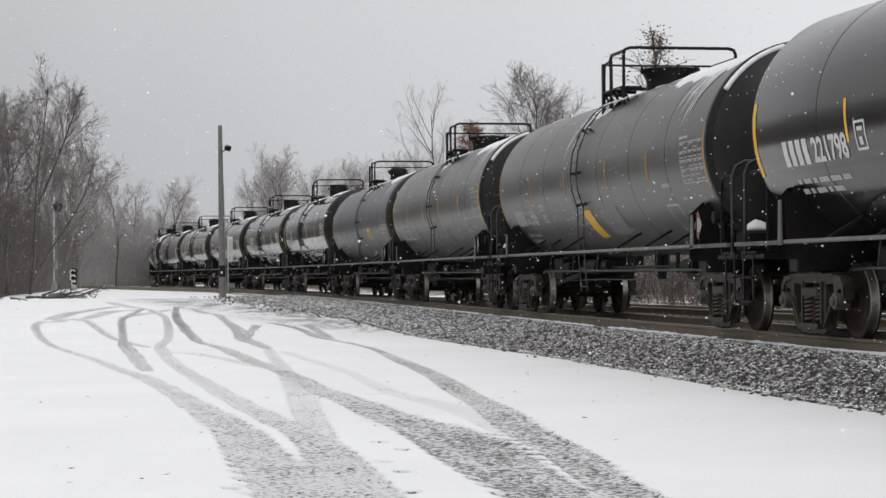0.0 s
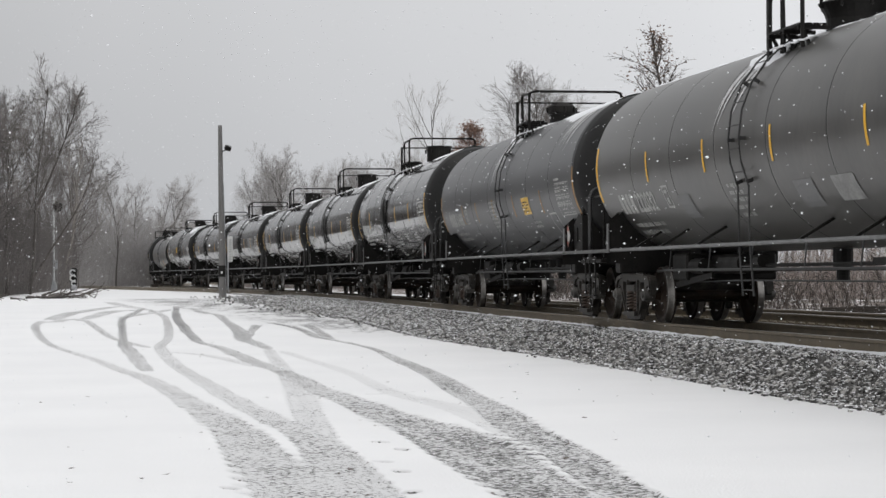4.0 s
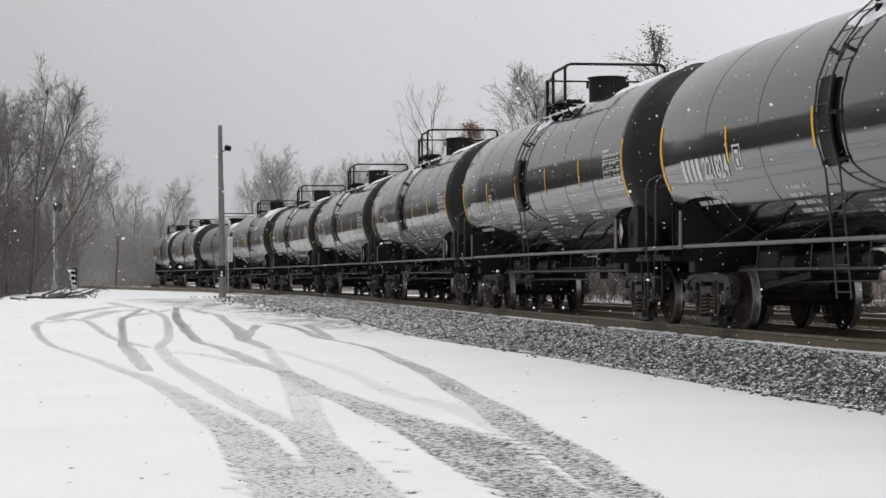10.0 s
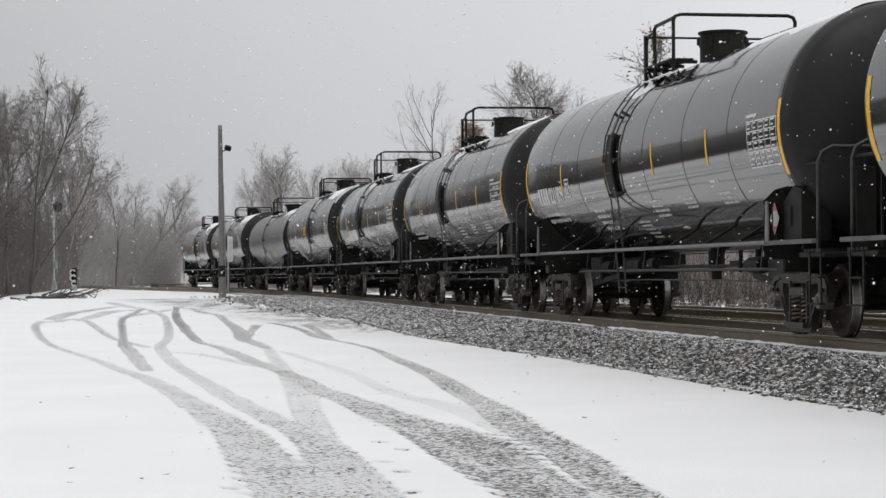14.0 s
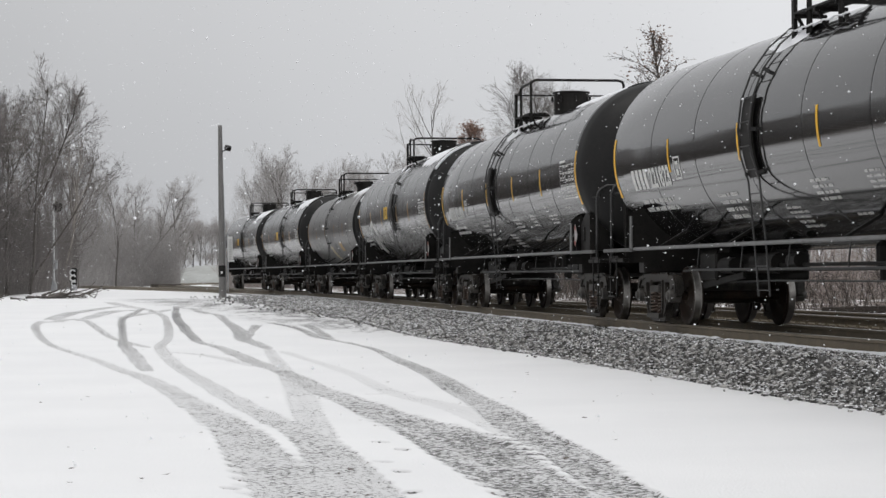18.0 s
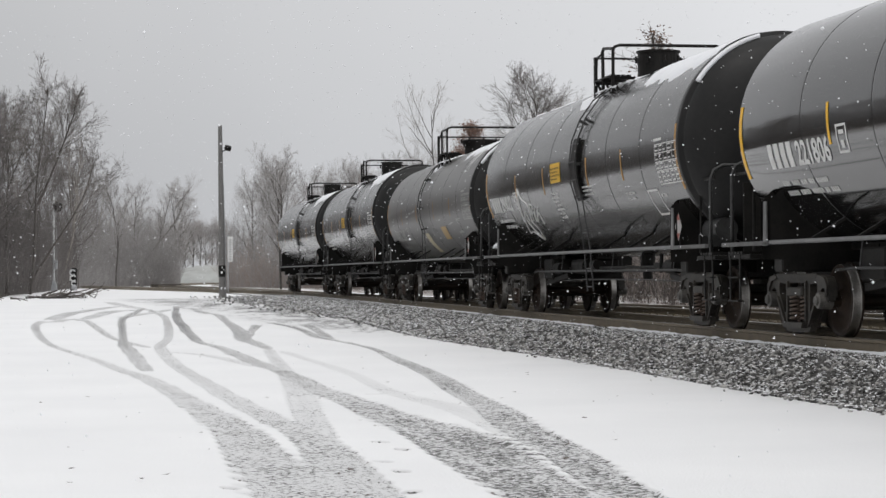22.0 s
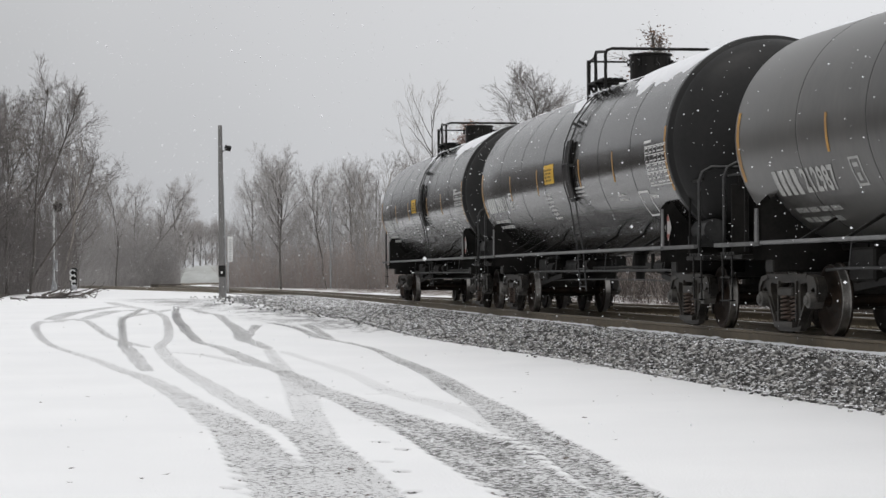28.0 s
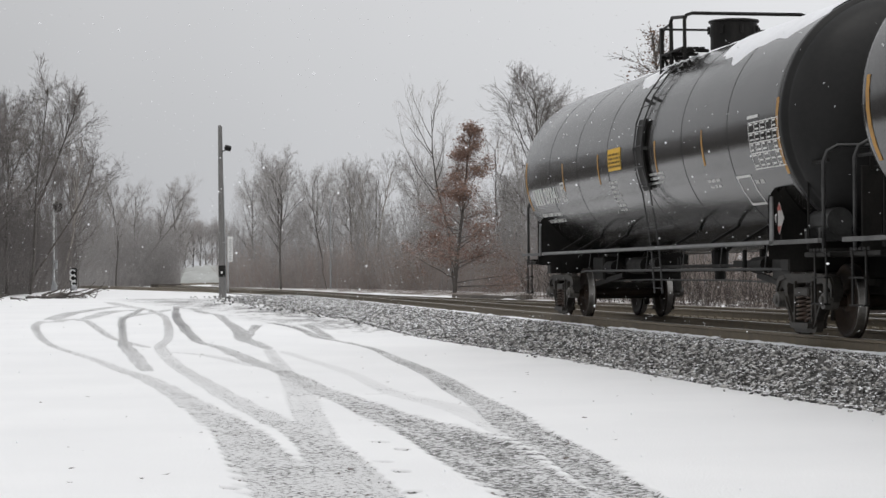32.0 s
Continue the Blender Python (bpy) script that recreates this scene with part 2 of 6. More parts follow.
tyre_track(0.51, (-10.04, 71.2, 0.23), (-9.27, 67.5, 0.26), (-8.33, 62.5, 0.22), (-7.15, 54.4, 0.21), (-6.09, 46.3, 0.20), (-5.67, 41.9, 0.25), (-5.13, 38.4, 0.25), (-4.32, 33.8, 0.25), (-3.51, 29.6, 0.27), (-2.81, 26.1, 0.30), (-2.24, 23.4, 0.32), (-1.74, 21.1, 0.34), (-1.29, 19.1, 0.39), (-0.92, 16.9, 0.43), (-0.70, 15.0, 0.50), (-0.53, 13.5, 0.54), (-0.23, 9.0, 0.54))
tyre_track(0.80, (-9.69, 76.0, 0.25), (-8.04, 63.0, 0.26), (-6.69, 53.9, 0.28), (-5.61, 46.9, 0.24), (-5.01, 43.3, 0.21), (-4.45, 41.2, 0.24), (-3.72, 37.7, 0.33), (-3.05, 34.3, 0.31), (-2.47, 31.5, 0.29), (-2.06, 29.4, 0.32), (-1.68, 27.0, 0.35), (-1.25, 24.9, 0.42), (-0.87, 23.0, 0.47), (-0.52, 21.2, 0.55), (-0.14, 19.5, 0.74), (0.07, 18.6, 0.83), (0.29, 16.9, 0.83), (0.55, 14.7, 0.68), (0.68, 13.4, 0.62), (0.96, 9.0, 0.62))
tyre_track(0.66, (-8.67, 72.4, 0.31), (-7.59, 66.6, 0.32), (-6.96, 64.6, 0.28), (-5.78, 56.4, 0.27), (-4.79, 49.6, 0.40), (-4.34, 45.4, 0.39), (-3.72, 42.2, 0.32), (-3.35, 40.2, 0.22))
tyre_track(0.43, (-3.31, 39.7, 0.24), (-2.41, 31.7, 0.26), (-1.94, 27.3, 0.35), (-1.57, 23.6, 0.36), (-1.33, 20.9, 0.35), (-1.12, 18.5, 0.36), (-0.97, 16.7, 0.34), (-0.77, 14.9, 0.37), (-0.63, 13.5, 0.42), (-0.35, 9.0, 0.42))
tyre_track(0.62, (-4.85, 54.5, 0.29), (-4.60, 50.3, 0.19), (-4.24, 45.3, 0.17))
tyre_track(0.33, (-2.99, 38.9, 0.19), (-2.09, 34.4, 0.20), (-1.36, 30.5, 0.23), (-0.82, 26.8, 0.23), (-0.42, 24.6, 0.29), (-0.03, 23.1, 0.34), (0.32, 21.1, 0.35), (0.59, 19.0, 0.31))
tyre_track(0.84, (-4.69, 56.7, 0.24), (-4.00, 53.9, 0.20), (-3.31, 50.1, 0.24), (-2.78, 46.4, 0.25), (-2.38, 44.7, 0.14), (-1.77, 42.2, 0.14), (-1.28, 39.7, 0.17), (-0.76, 35.3, 0.26), (-0.34, 31.8, 0.31), (0.04, 27.9, 0.35), (0.30, 24.7, 0.39), (0.56, 22.0, 0.43), (0.68, 20.0, 0.47), (0.84, 18.3, 0.47), (1.00, 16.8, 0.43), (1.12, 14.5, 0.44), (1.21, 13.4, 0.44), (1.41, 9.0, 0.44))
tyre_track(0.55, (-10.34, 60.2, 0.23), (-9.54, 56.6, 0.21), (-8.40, 51.3, 0.21), (-7.39, 46.8, 0.18), (-6.49, 43.5, 0.21), (-5.80, 41.1, 0.20))
tyre_track(0.40, (-5.06, 38.6, 0.17), (-4.68, 38.1, 0.19), (-4.15, 37.1, 0.26), (-3.56, 35.2, 0.27), (-2.99, 33.1, 0.20))
tyre_track(0.55, (-11.38, 60.9, 0.56), (-11.86, 66.1, 0.61), (-11.89, 69.4, 0.56), (-11.93, 75.6, 0.53))
tyre_track(0.50, (-10.80, 57.8, 0.53), (-10.82, 60.8, 0.49), (-10.19, 59.1, 0.26))
tyre_track(0.50, (-10.40, 60.7, 0.43), (-10.69, 64.7, 0.52), (-10.92, 69.2, 0.60), (-10.37, 70.5, 0.53))
tyre_track(0.42, (-13.38, 84.1, 0.54), (-11.60, 76.4, 0.54), (-10.35, 72.0, 0.39))
tyre_track(0.42, (-9.56, 62.2, 0.34), (-9.47, 65.7, 0.50), (-9.25, 71.0, 0.50))
tyre_track(0.45, (-9.23, 73.3, 0.36), (-9.68, 79.8, 0.52), (-9.75, 85.5, 0.65))
tyre_track(0.72, (-3.64, 55.1, 0.33), (-3.09, 50.9, 0.23), (-2.71, 47.8, 0.23), (-2.44, 45.4, 0.15))
tyre_track(0.35, (-0.85, 25.3, 0.18), (-0.65, 25.4, 0.21), (-0.38, 25.6, 0.11))


def smooth_path(pts, n):
    """Points along a soft curve through pts (Catmull-Rom)."""
    p = np.array(pts, float)
    p = np.vstack([2 * p[0] - p[1], p, 2 * p[-1] - p[-2]])
    out = []
    for i in range(1, len(p) - 2):
        for u in np.arange(n) / n:
            out.append(0.5 * (2 * p[i] + (p[i + 1] - p[i - 1]) * u + (2 * p[i - 1] - 5 * p[i] + 4 * p[i + 1] - p[i + 2]) * u**2 + (3 * p[i] - p[i - 1] - 3 * p[i + 1] + p[i + 2]) * u**3))
    return np.array(out + [p[-2]])


def cleared(x, y):
    """How bare the yard is at each place: 0 under snow, 1 bare gravel; and how deep the wheels pressed."""
    bare = np.zeros_like(x)
    for pts, wear in zip(TYRE_TRACKS, TRACK_WEAR):
        path = smooth_path(pts, 10)
        best = np.full_like(x, 1e9)
        for (ax, ay, aw), (bx, by, bw) in zip(path, path[1:]):
            near = np.where((y > min(ay, by) - 2) & (y < max(ay, by) + 2))[0]
            if not len(near):
                continue
            px, py = x[near] - ax, y[near] - ay
            dx, dy = bx - ax, by - ay
            u = np.clip((px * dx + py * dy) / (dx * dx + dy * dy + 1e-9), 0, 1)
            d = np.hypot(px - u * dx, py - u * dy) / (0.5 * (aw + (bw - aw) * u) + 0.006)
            best[near] = np.minimum(best[near], d)
        edge = 0.16 * np.sin(x * 23.0 + y * 9.0) * np.sin(y * 5.3 - x * 7.0)
        patchy = 1 + 0.16 * np.sin(x * 3.1 + y * 0.9 + wear * 40) * np.sin(y * 0.53 + x * 1.7) + 0.1 * np.sin(best * 9.0)
        wear = wear * (1 - 0.22 * smoothstep(17, 23, y) * (1 - smoothstep(34, 44, y)) + 0.15 * smoothstep(40, 55, y))
        bare = np.maximum(bare, wear * patchy * (1 - smoothstep(0.8, 1.12, best + edge)))
    return bare


FOOTPRINTS = [(-0.55, 18.05, 0.50), (-0.34, 17.22, 0.20), (-0.47, 16.09, 0.50), (-0.31, 15.25, 0.25), (-0.51, 14.64, 0.50), (-0.21, 13.75, -0.20), (-1.44, 14.15, 0.40)]


def build_ground():
    front = np.radians(np.concatenate([np.linspace(-14.5, -11.6, 30)[:-1], np.linspace(-11.6, 6.2, 540)[:-1], np.linspace(6.2, 14.5, 110)]))
    rest = np.radians(np.linspace(14.5, 345.5, 90)[1:-1])
    ang = np.concatenate([front, rest])
    rad = np.concatenate([[0.5, 2, 4, 6, 8], np.geomspace(9.5, 12.4, 30)[:-1], np.geomspace(12.4, 19, 190)[:-1], np.geomspace(19, 130, 270), np.geomspace(140, 3500, 24)])
    A, R = np.meshgrid(ang, rad)
    x, y = (np.sin(A) * R).ravel(), (np.cos(A) * R).ravel()
    z = ground_z(x, y)
    bare = np.zeros_like(x)
    inside = (y > 8) & (y < 90) & (abs(x) < 0.3 * y)
    bare[inside] = cleared(x[inside], y[inside])
    near_line = np.interp(y, LINE_Y[:2150], LINE_X[:2150]) - x
    ragged = np.array([noise.noise((a * 1.1, b * 0.45, 2)) + 0.6 * noise.noise((a * 4.3, b * 1.9, 7)) if -1 < l < 12 and 38 < b < 100 else -1.0 for a, b, l in zip(x, y, near_line)])
    strip = smoothstep(44, 54, y) * (1 - smoothstep(88, 98, y)) * (1 - smoothstep(0, 3.0, near_line - np.clip(3.0 + (y - 50) * 0.12, 3, 8))) * smoothstep(1.5, 2.2, near_line)
    bare = np.maximum(bare, strip * (0.3 + 0.62 * smoothstep(-0.2, 0.2, ragged)))
    soft = np.array([noise.noise((a * 0.35, b * 0.12, 0)) * 0.02 + noise.noise((a * 2.1, b * 0.8, 5)) * 0.005 if abs(a) < 40 and b < 140 else 0 for a, b in zip(x, y)])
    z = z + soft - 0.022 * bare
    for fx, fy, turn in FOOTPRINTS:
        d = np.hypot((x - fx) * math.cos(turn) + (y - fy) * math.sin(turn), ((y - fy) * math.cos(turn) - (x - fx) * math.sin(turn)) / 2.2)
        hole = 1 - smoothstep(0.035, 0.075, d)
        z -= 0.05 * hole
        # The dark bare tone in the prints stands in for shade in their hollows.
        bare = np.maximum(bare, 1.3 * hole)
    # leaf litter under the woods; unseen part left of view added, darkens tank reflections
    line = np.interp(y, LINE_Y[:2150], LINE_X[:2150])
    wob = 1.5 * np.sin(x * 0.9 + y * 0.31) + 1.2 * np.sin(y * 0.7 - x * 0.23)
    litter = np.maximum(smoothstep(5.2, 5.9, x - line + 0.2 * wob), smoothstep(0, 3.5, np.where(y > 90, -20.5 - (y - 100) * 0.13, -0.24 * y - 2.5) - x + 0.4 * wob))
    litter = np.maximum(litter, smoothstep(205, 212, y))
    litter *= 1 - smoothstep(0.006, 0.004, abs(x / np.maximum(y, 1) + 0.1157)) * (y > 205)
    n, m = len(rad), len(ang)
    faces = []
    for i in range(n - 1):
        for k in range(m):
            k2 = (k + 1) % m
            faces.append((i * m + k, i * m + k2, (i + 1) * m + k2, (i + 1) * m + k))
    c = len(x)
    verts = np.column_stack([np.append(x, 0), np.append(y, 0), np.append(z, 0)])
    faces += [(c, (k + 1) % m, k) for k in range(m)]
    me = bpy.data.meshes.new("ground")
    me.from_pydata(verts.tolist(), [], faces)
    at = me.attributes.new("bare", "FLOAT", "POINT")
    at.data.foreach_set("value", np.append(bare, 0).astype(np.float32))
    at = me.attributes.new("litter", "FLOAT", "POINT")
    at.data.foreach_set("value", np.append(litter, 0).astype(np.float32))
    me.polygons.foreach_set("use_smooth", [True] * len(me.polygons))
    me.materials.append(snow_ground_material())
    me.update()
    return tagged(new("ground", me), "snow-covered gravel yard crossed by grey tyre tracks", "ground", kind="structure")


def snow_ground_material():
    m = bpy.data.materials.new("snow_over_gravel")
    m.use_nodes = True
    nt = m.node_tree
    b = nt.nodes["Principled BSDF"]
    b.inputs["Roughness"].default_value = 0.75

    def nd(kind, **vals):
        n = nt.nodes.new(kind)
        for k, v in vals.items():
            n.inputs[k].default_value = v
        return n

    geo = nd("ShaderNodeNewGeometry")
    att = nd("ShaderNodeAttribute")
    att.attribute_name = "bare"
    big = nd("ShaderNodeTexNoise", Scale=0.5, Detail=4.0)
    small = nd("ShaderNodeTexNoise", Scale=30.0, Detail=3.0, Roughness=0.6)
    mp = nd("ShaderNodeMapping")
    mp.inputs["Scale"].default_value = (0.75, 0.75, 1)
    nt.links.new(geo.outputs["Position"], mp.inputs[0])
    nt.links.new(mp.outputs[0], big.inputs["Vector"])
    nt.links.new(mp.outputs[0], small.inputs["Vector"])
    # snow shows through where the noise is under the wear
    thr = nd("ShaderNodeMath")
    thr.operation = "MULTIPLY_ADD"
    thr.inputs[1].default_value, thr.inputs[2].default_value = 4.4, -1.72
    nt.links.new(small.outputs[0], thr.inputs[0])
    floor_at = nd("ShaderNodeMath")
    floor_at.operation = "MAXIMUM"
    floor_at.inputs[1].default_value = -0.1
    nt.links.new(thr.outputs[0], floor_at.inputs[0])
    sub = nd("ShaderNodeMath")
    sub.operation = "SUBTRACT"
    nt.links.new(att.outputs["Fac"], sub.inputs[0])
    nt.links.new(floor_at.outputs[0], sub.inputs[1])
    coarse = nd("ShaderNodeTexNoise", Scale=1.6, Detail=3.0)
    nt.links.new(mp.outputs[0], coarse.inputs["Vector"])
    blot = nd("ShaderNodeMath")
    blot.operation = "MULTIPLY_ADD"
    blot.inputs[1].default_value, blot.inputs[2].default_value = 0.75, -0.39
    nt.links.new(coarse.outputs[0], blot.inputs[0])
    worn = nd("ShaderNodeMath")
    worn.operation = "ADD"
    nt.links.new(sub.outputs[0], worn.inputs[0])
    nt.links.new(blot.outputs[0], worn.inputs[1])
    mr = nd("ShaderNodeMapRange")
    mr.inputs["From Min"].default_value, mr.inputs["From Max"].default_value = 0.31, 0.42
    nt.links.new(worn.outputs[0], mr.inputs["Value"])
    slush = nd("ShaderNodeMapRange")
    slush.inputs["From Max"].default_value = 0.5
    slush.inputs["To Max"].default_value = 0.75
    nt.links.new(att.outputs["Fac"], slush.inputs["Value"])
    white = nd("ShaderNodeValToRGB")
    white.color_ramp.elements[0].position, white.color_ramp.elements[0].color = 0.3, (0.82, 0.823, 0.832, 1)
    white.color_ramp.elements[1].position, white.color_ramp.elements[1].color = 0.7, (0.87, 0.872, 0.878, 1)
    nt.links.new(big.outputs[0], white.inputs[0])
    m1 = nd("ShaderNodeMixRGB")
    m1.inputs[2].default_value = (0.59, 0.59, 0.595, 1)
    nt.links.new(slush.outputs[0], m1.inputs[0])
    nt.links.new(white.outputs[0], m1.inputs[1])
    m2 = nd("ShaderNodeMixRGB")
    m2.inputs[2].default_value = (0.075, 0.073, 0.07, 1)
    nt.links.new(mr.outputs[0], m2.inputs[0])
    nt.links.new(m1.outputs[0], m2.inputs[1])
    lit = nd("ShaderNodeAttribute")
    lit.attribute_name = "litter"
    patch = nd("ShaderNodeTexNoise", Scale=0.8, Detail=4.0)
    nt.links.new(geo.outputs["Position"], patch.inputs["Vector"])
    pm = nd("ShaderNodeMapRange")
    pm.inputs["From Min"].default_value, pm.inputs["From Max"].default_value = 0.62, 0.52
    nt.links.new(patch.outputs[0], pm.inputs["Value"])
    pmul = nd("ShaderNodeMath")
    pmul.operation = "MULTIPLY"
    nt.links.new(lit.outputs["Fac"], pmul.inputs[0])
    nt.links.new(pm.outputs[0], pmul.inputs[1])
    m3 = nd("ShaderNodeMixRGB")
    m3.inputs[2].default_value = (0.13, 0.1, 0.082, 1)
    nt.links.new(pmul.outputs[0], m3.inputs[0])
    nt.links.new(m2.outputs[0], m3.inputs[1])
    nt.links.new(m3.outputs[0], b.inputs["Base Color"])
    bp = nd("ShaderNodeBump", Strength=0.5, Distance=0.025)
    fine = nd("ShaderNodeTexNoise", Scale=40.0, Detail=3.0)
    nt.links.new(geo.outputs["Position"], fine.inputs["Vector"])
    nt.links.new(fine.outputs[0], bp.inputs["Height"])
    nt.links.new(bp.outputs[0], b.inputs["Normal"])
    return m


build_ground()

# ---- trackbed, rails and ties ----


def siding_lat(s):
    """The siding leaves the line by a turnout and then runs beside it."""
    return -4.3 * float(1 - smoothstep(12, 62, s))


def branch_lat(s):
    """A far branch that parts to the yard's side."""
    return max(0.0, s - 82) ** 1.0 * 0.098 if s > 82 else 0.0


def sweep(profile, s_list, lat_of, name, mats, smooth=False, zof=None):
    """Draws a profile of (lat, z) along the railway."""
    bm = bmesh.new()
    rings = []
    for s in s_list:
        ring = []
        for lat, z in profile:
            p, _ = on_line(s, lat + lat_of(s), z + (zof(s, lat) if zof else 0))
            ring.append(bm.verts.new(p))
        rings.append(ring)
    n = len(profile)
    for a, b in zip(rings, rings[1:]):
        for k in range(n - 1):
            bm.faces.new((a[k], b[k], b[k + 1], a[k + 1]))
    if smooth:
        for f in bm.faces:
            f.smooth = True
    me = bpy.data.meshes.new(name)
    bmesh.ops.recalc_face_normals(bm, faces=bm.faces)
    bm.to_mesh(me)
    bm.free()
    for mm in mats:
        me.materials.append(mm)
    return new(name, me)


def toe_lat(s):
    """Where the ballast meets the snow on the yard's side."""
    return 2.15 + 0.9 * float(smoothstep(6, 22, s)) - 0.5 * float(smoothstep(40, 75, s))


def bed_height(s, lat):
    """The bed's surface over the rail's top, on the yard's side of the line."""
    toe = toe_lat(s)
    low = float(ground_z(0, on_line(s)[0].y)) - RAIL_Z - 0.05
    return float(np.interp(lat, [0, 0.6, 0.86, 1.2, 1.5, toe - 0.12, toe], [-0.21, -0.21, -0.178, -0.178, -0.22, low + 0.07, low]))


def build_trackbed():
    bm = bmesh.new()
    rings = []
    stations = np.concatenate([np.arange(-120, -12, 4.0), np.arange(-12, 70, 0.35), np.arange(70, 262, 3.0)])
    for s in stations:
        s = float(s)
        toe, far = toe_lat(s), siding_lat(s) - 2.6
        gy = on_line(s)[0].y
        low = float(ground_z(0, gy)) - RAIL_Z - 0.05
        prof = [(toe, low), (toe - 0.12, low + 0.07), (1.5, -0.22), (1.2, -0.178), (0.86, -0.178), (0.6, -0.21), (0, -0.21), (-0.9, -0.2), (min(-1.5, siding_lat(s) * 0.5), -0.26), (siding_lat(s) - 0.9, -0.2), (siding_lat(s) - 1.6, -0.22), (far, low)]
        ring = []
        for k, (lat, z) in enumerate(prof):
            p, _ = on_line(s, lat, z)
            p.z += 0.015 * noise.noise((p.x * 3, p.y * 3, 0))
            ring.append(bm.verts.new(p))
        rings.append(ring)
    for a, b in zip(rings, rings[1:]):
        for k in range(len(a) - 1):
            bm.faces.new((a[k], a[k + 1], b[k + 1], b[k]))
    bmesh.ops.recalc_face_normals(bm, faces=bm.faces)
    return tagged(part("trackbed", bm, BALLAST), "dark grey crushed-stone trackbed dusted with snow", "railway bed", kind="structure")


build_trackbed()
RAIL_PROFILE = [(-0.075, -0.185), (-0.07, -0.17), (-0.012, -0.15), (-0.01, -0.05), (-0.036, -0.04), (-0.036, -0.006), (-0.03, 0.0), (0.03, 0.0), (0.036, -0.006), (0.036, -0.04), (0.01, -0.05), (0.012, -0.15), (0.07, -0.17), (0.075, -0.185)]


def build_rail(name, centre, lat_of, s0, s1, step=1.0):
    prof = [(a + centre, b) for a, b in RAIL_PROFILE]
    ob = sweep(prof, np.arange(s0, s1, step), lat_of, name, [RAIL_SIDE, RAIL_HEAD])
    n = len(RAIL_PROFILE) - 1
    for i, poly in enumerate(ob.data.polygons):
        if i % n in (5, 6, 7):
            poly.material_index = 1
    return tagged(ob, "rusty steel rail with a worn bright head", "rail", kind="structure")


for c in (0.753, -0.753):
    build_rail("rail", c, lambda s: 0.0, -120, 300)
    build_rail("rail", c, siding_lat, -120, 60)
    build_rail("rail", c, branch_lat, 84, 250)


# ties under the rails, each a piece of the trackbed
bed = bpy.data.objects["trackbed"]


def tie_mesh():
    bm = bmesh.new()
    box(bm, -1.3, 1.3, -0.115, 0.115, -0.37, -0.187, 0.012)
    me = bpy.data.meshes.new("tie")
    bm.to_mesh(me)
    bm.free()
    me.materials.append(TIE)
    return me


def plate_mesh():
    """Rail plates and spikes on one tie."""
    bm = bmesh.new()
    for y in (-0.753, 0.753):
        box(bm, y - 0.16, y + 0.16, -0.09, 0.09, -0.187, -0.172)
        for d in (-0.09, 0.09):
            box(bm, y + d - 0.015, y + d + 0.015, -0.05, -0.02, -0.175, -0.14)
            box(bm, y + d - 0.015, y + d + 0.015, 0.02, 0.05, -0.175, -0.14)
    me = bpy.data.meshes.new("tie_plate")
    bm.to_mesh(me)
    bm.free()
    me.materials.append(RAIL_SIDE)
    return me


TIE_MESH, PLATE_MESH = tie_mesh(), plate_mesh()
tie_rng = random.Random(3)
for s0, s1, gap, lat_of in ((-12, 70, 0.53, lambda s: 0.0), (-8, 34, 0.56, siding_lat)):
    for s in np.arange(s0, s1, gap):
        s = float(s)
        p, a = on_line(s, lat_of(s), 0.0)
        t = new("tie", TIE_MESH)
        t.parent = bed
        t.matrix_local = Matrix.Translation(p) @ Matrix.Rotation(a + tie_rng.gauss(0, 0.008), 4, "Z")
        q = new("tie_plate", PLATE_MESH)
        q.parent = t


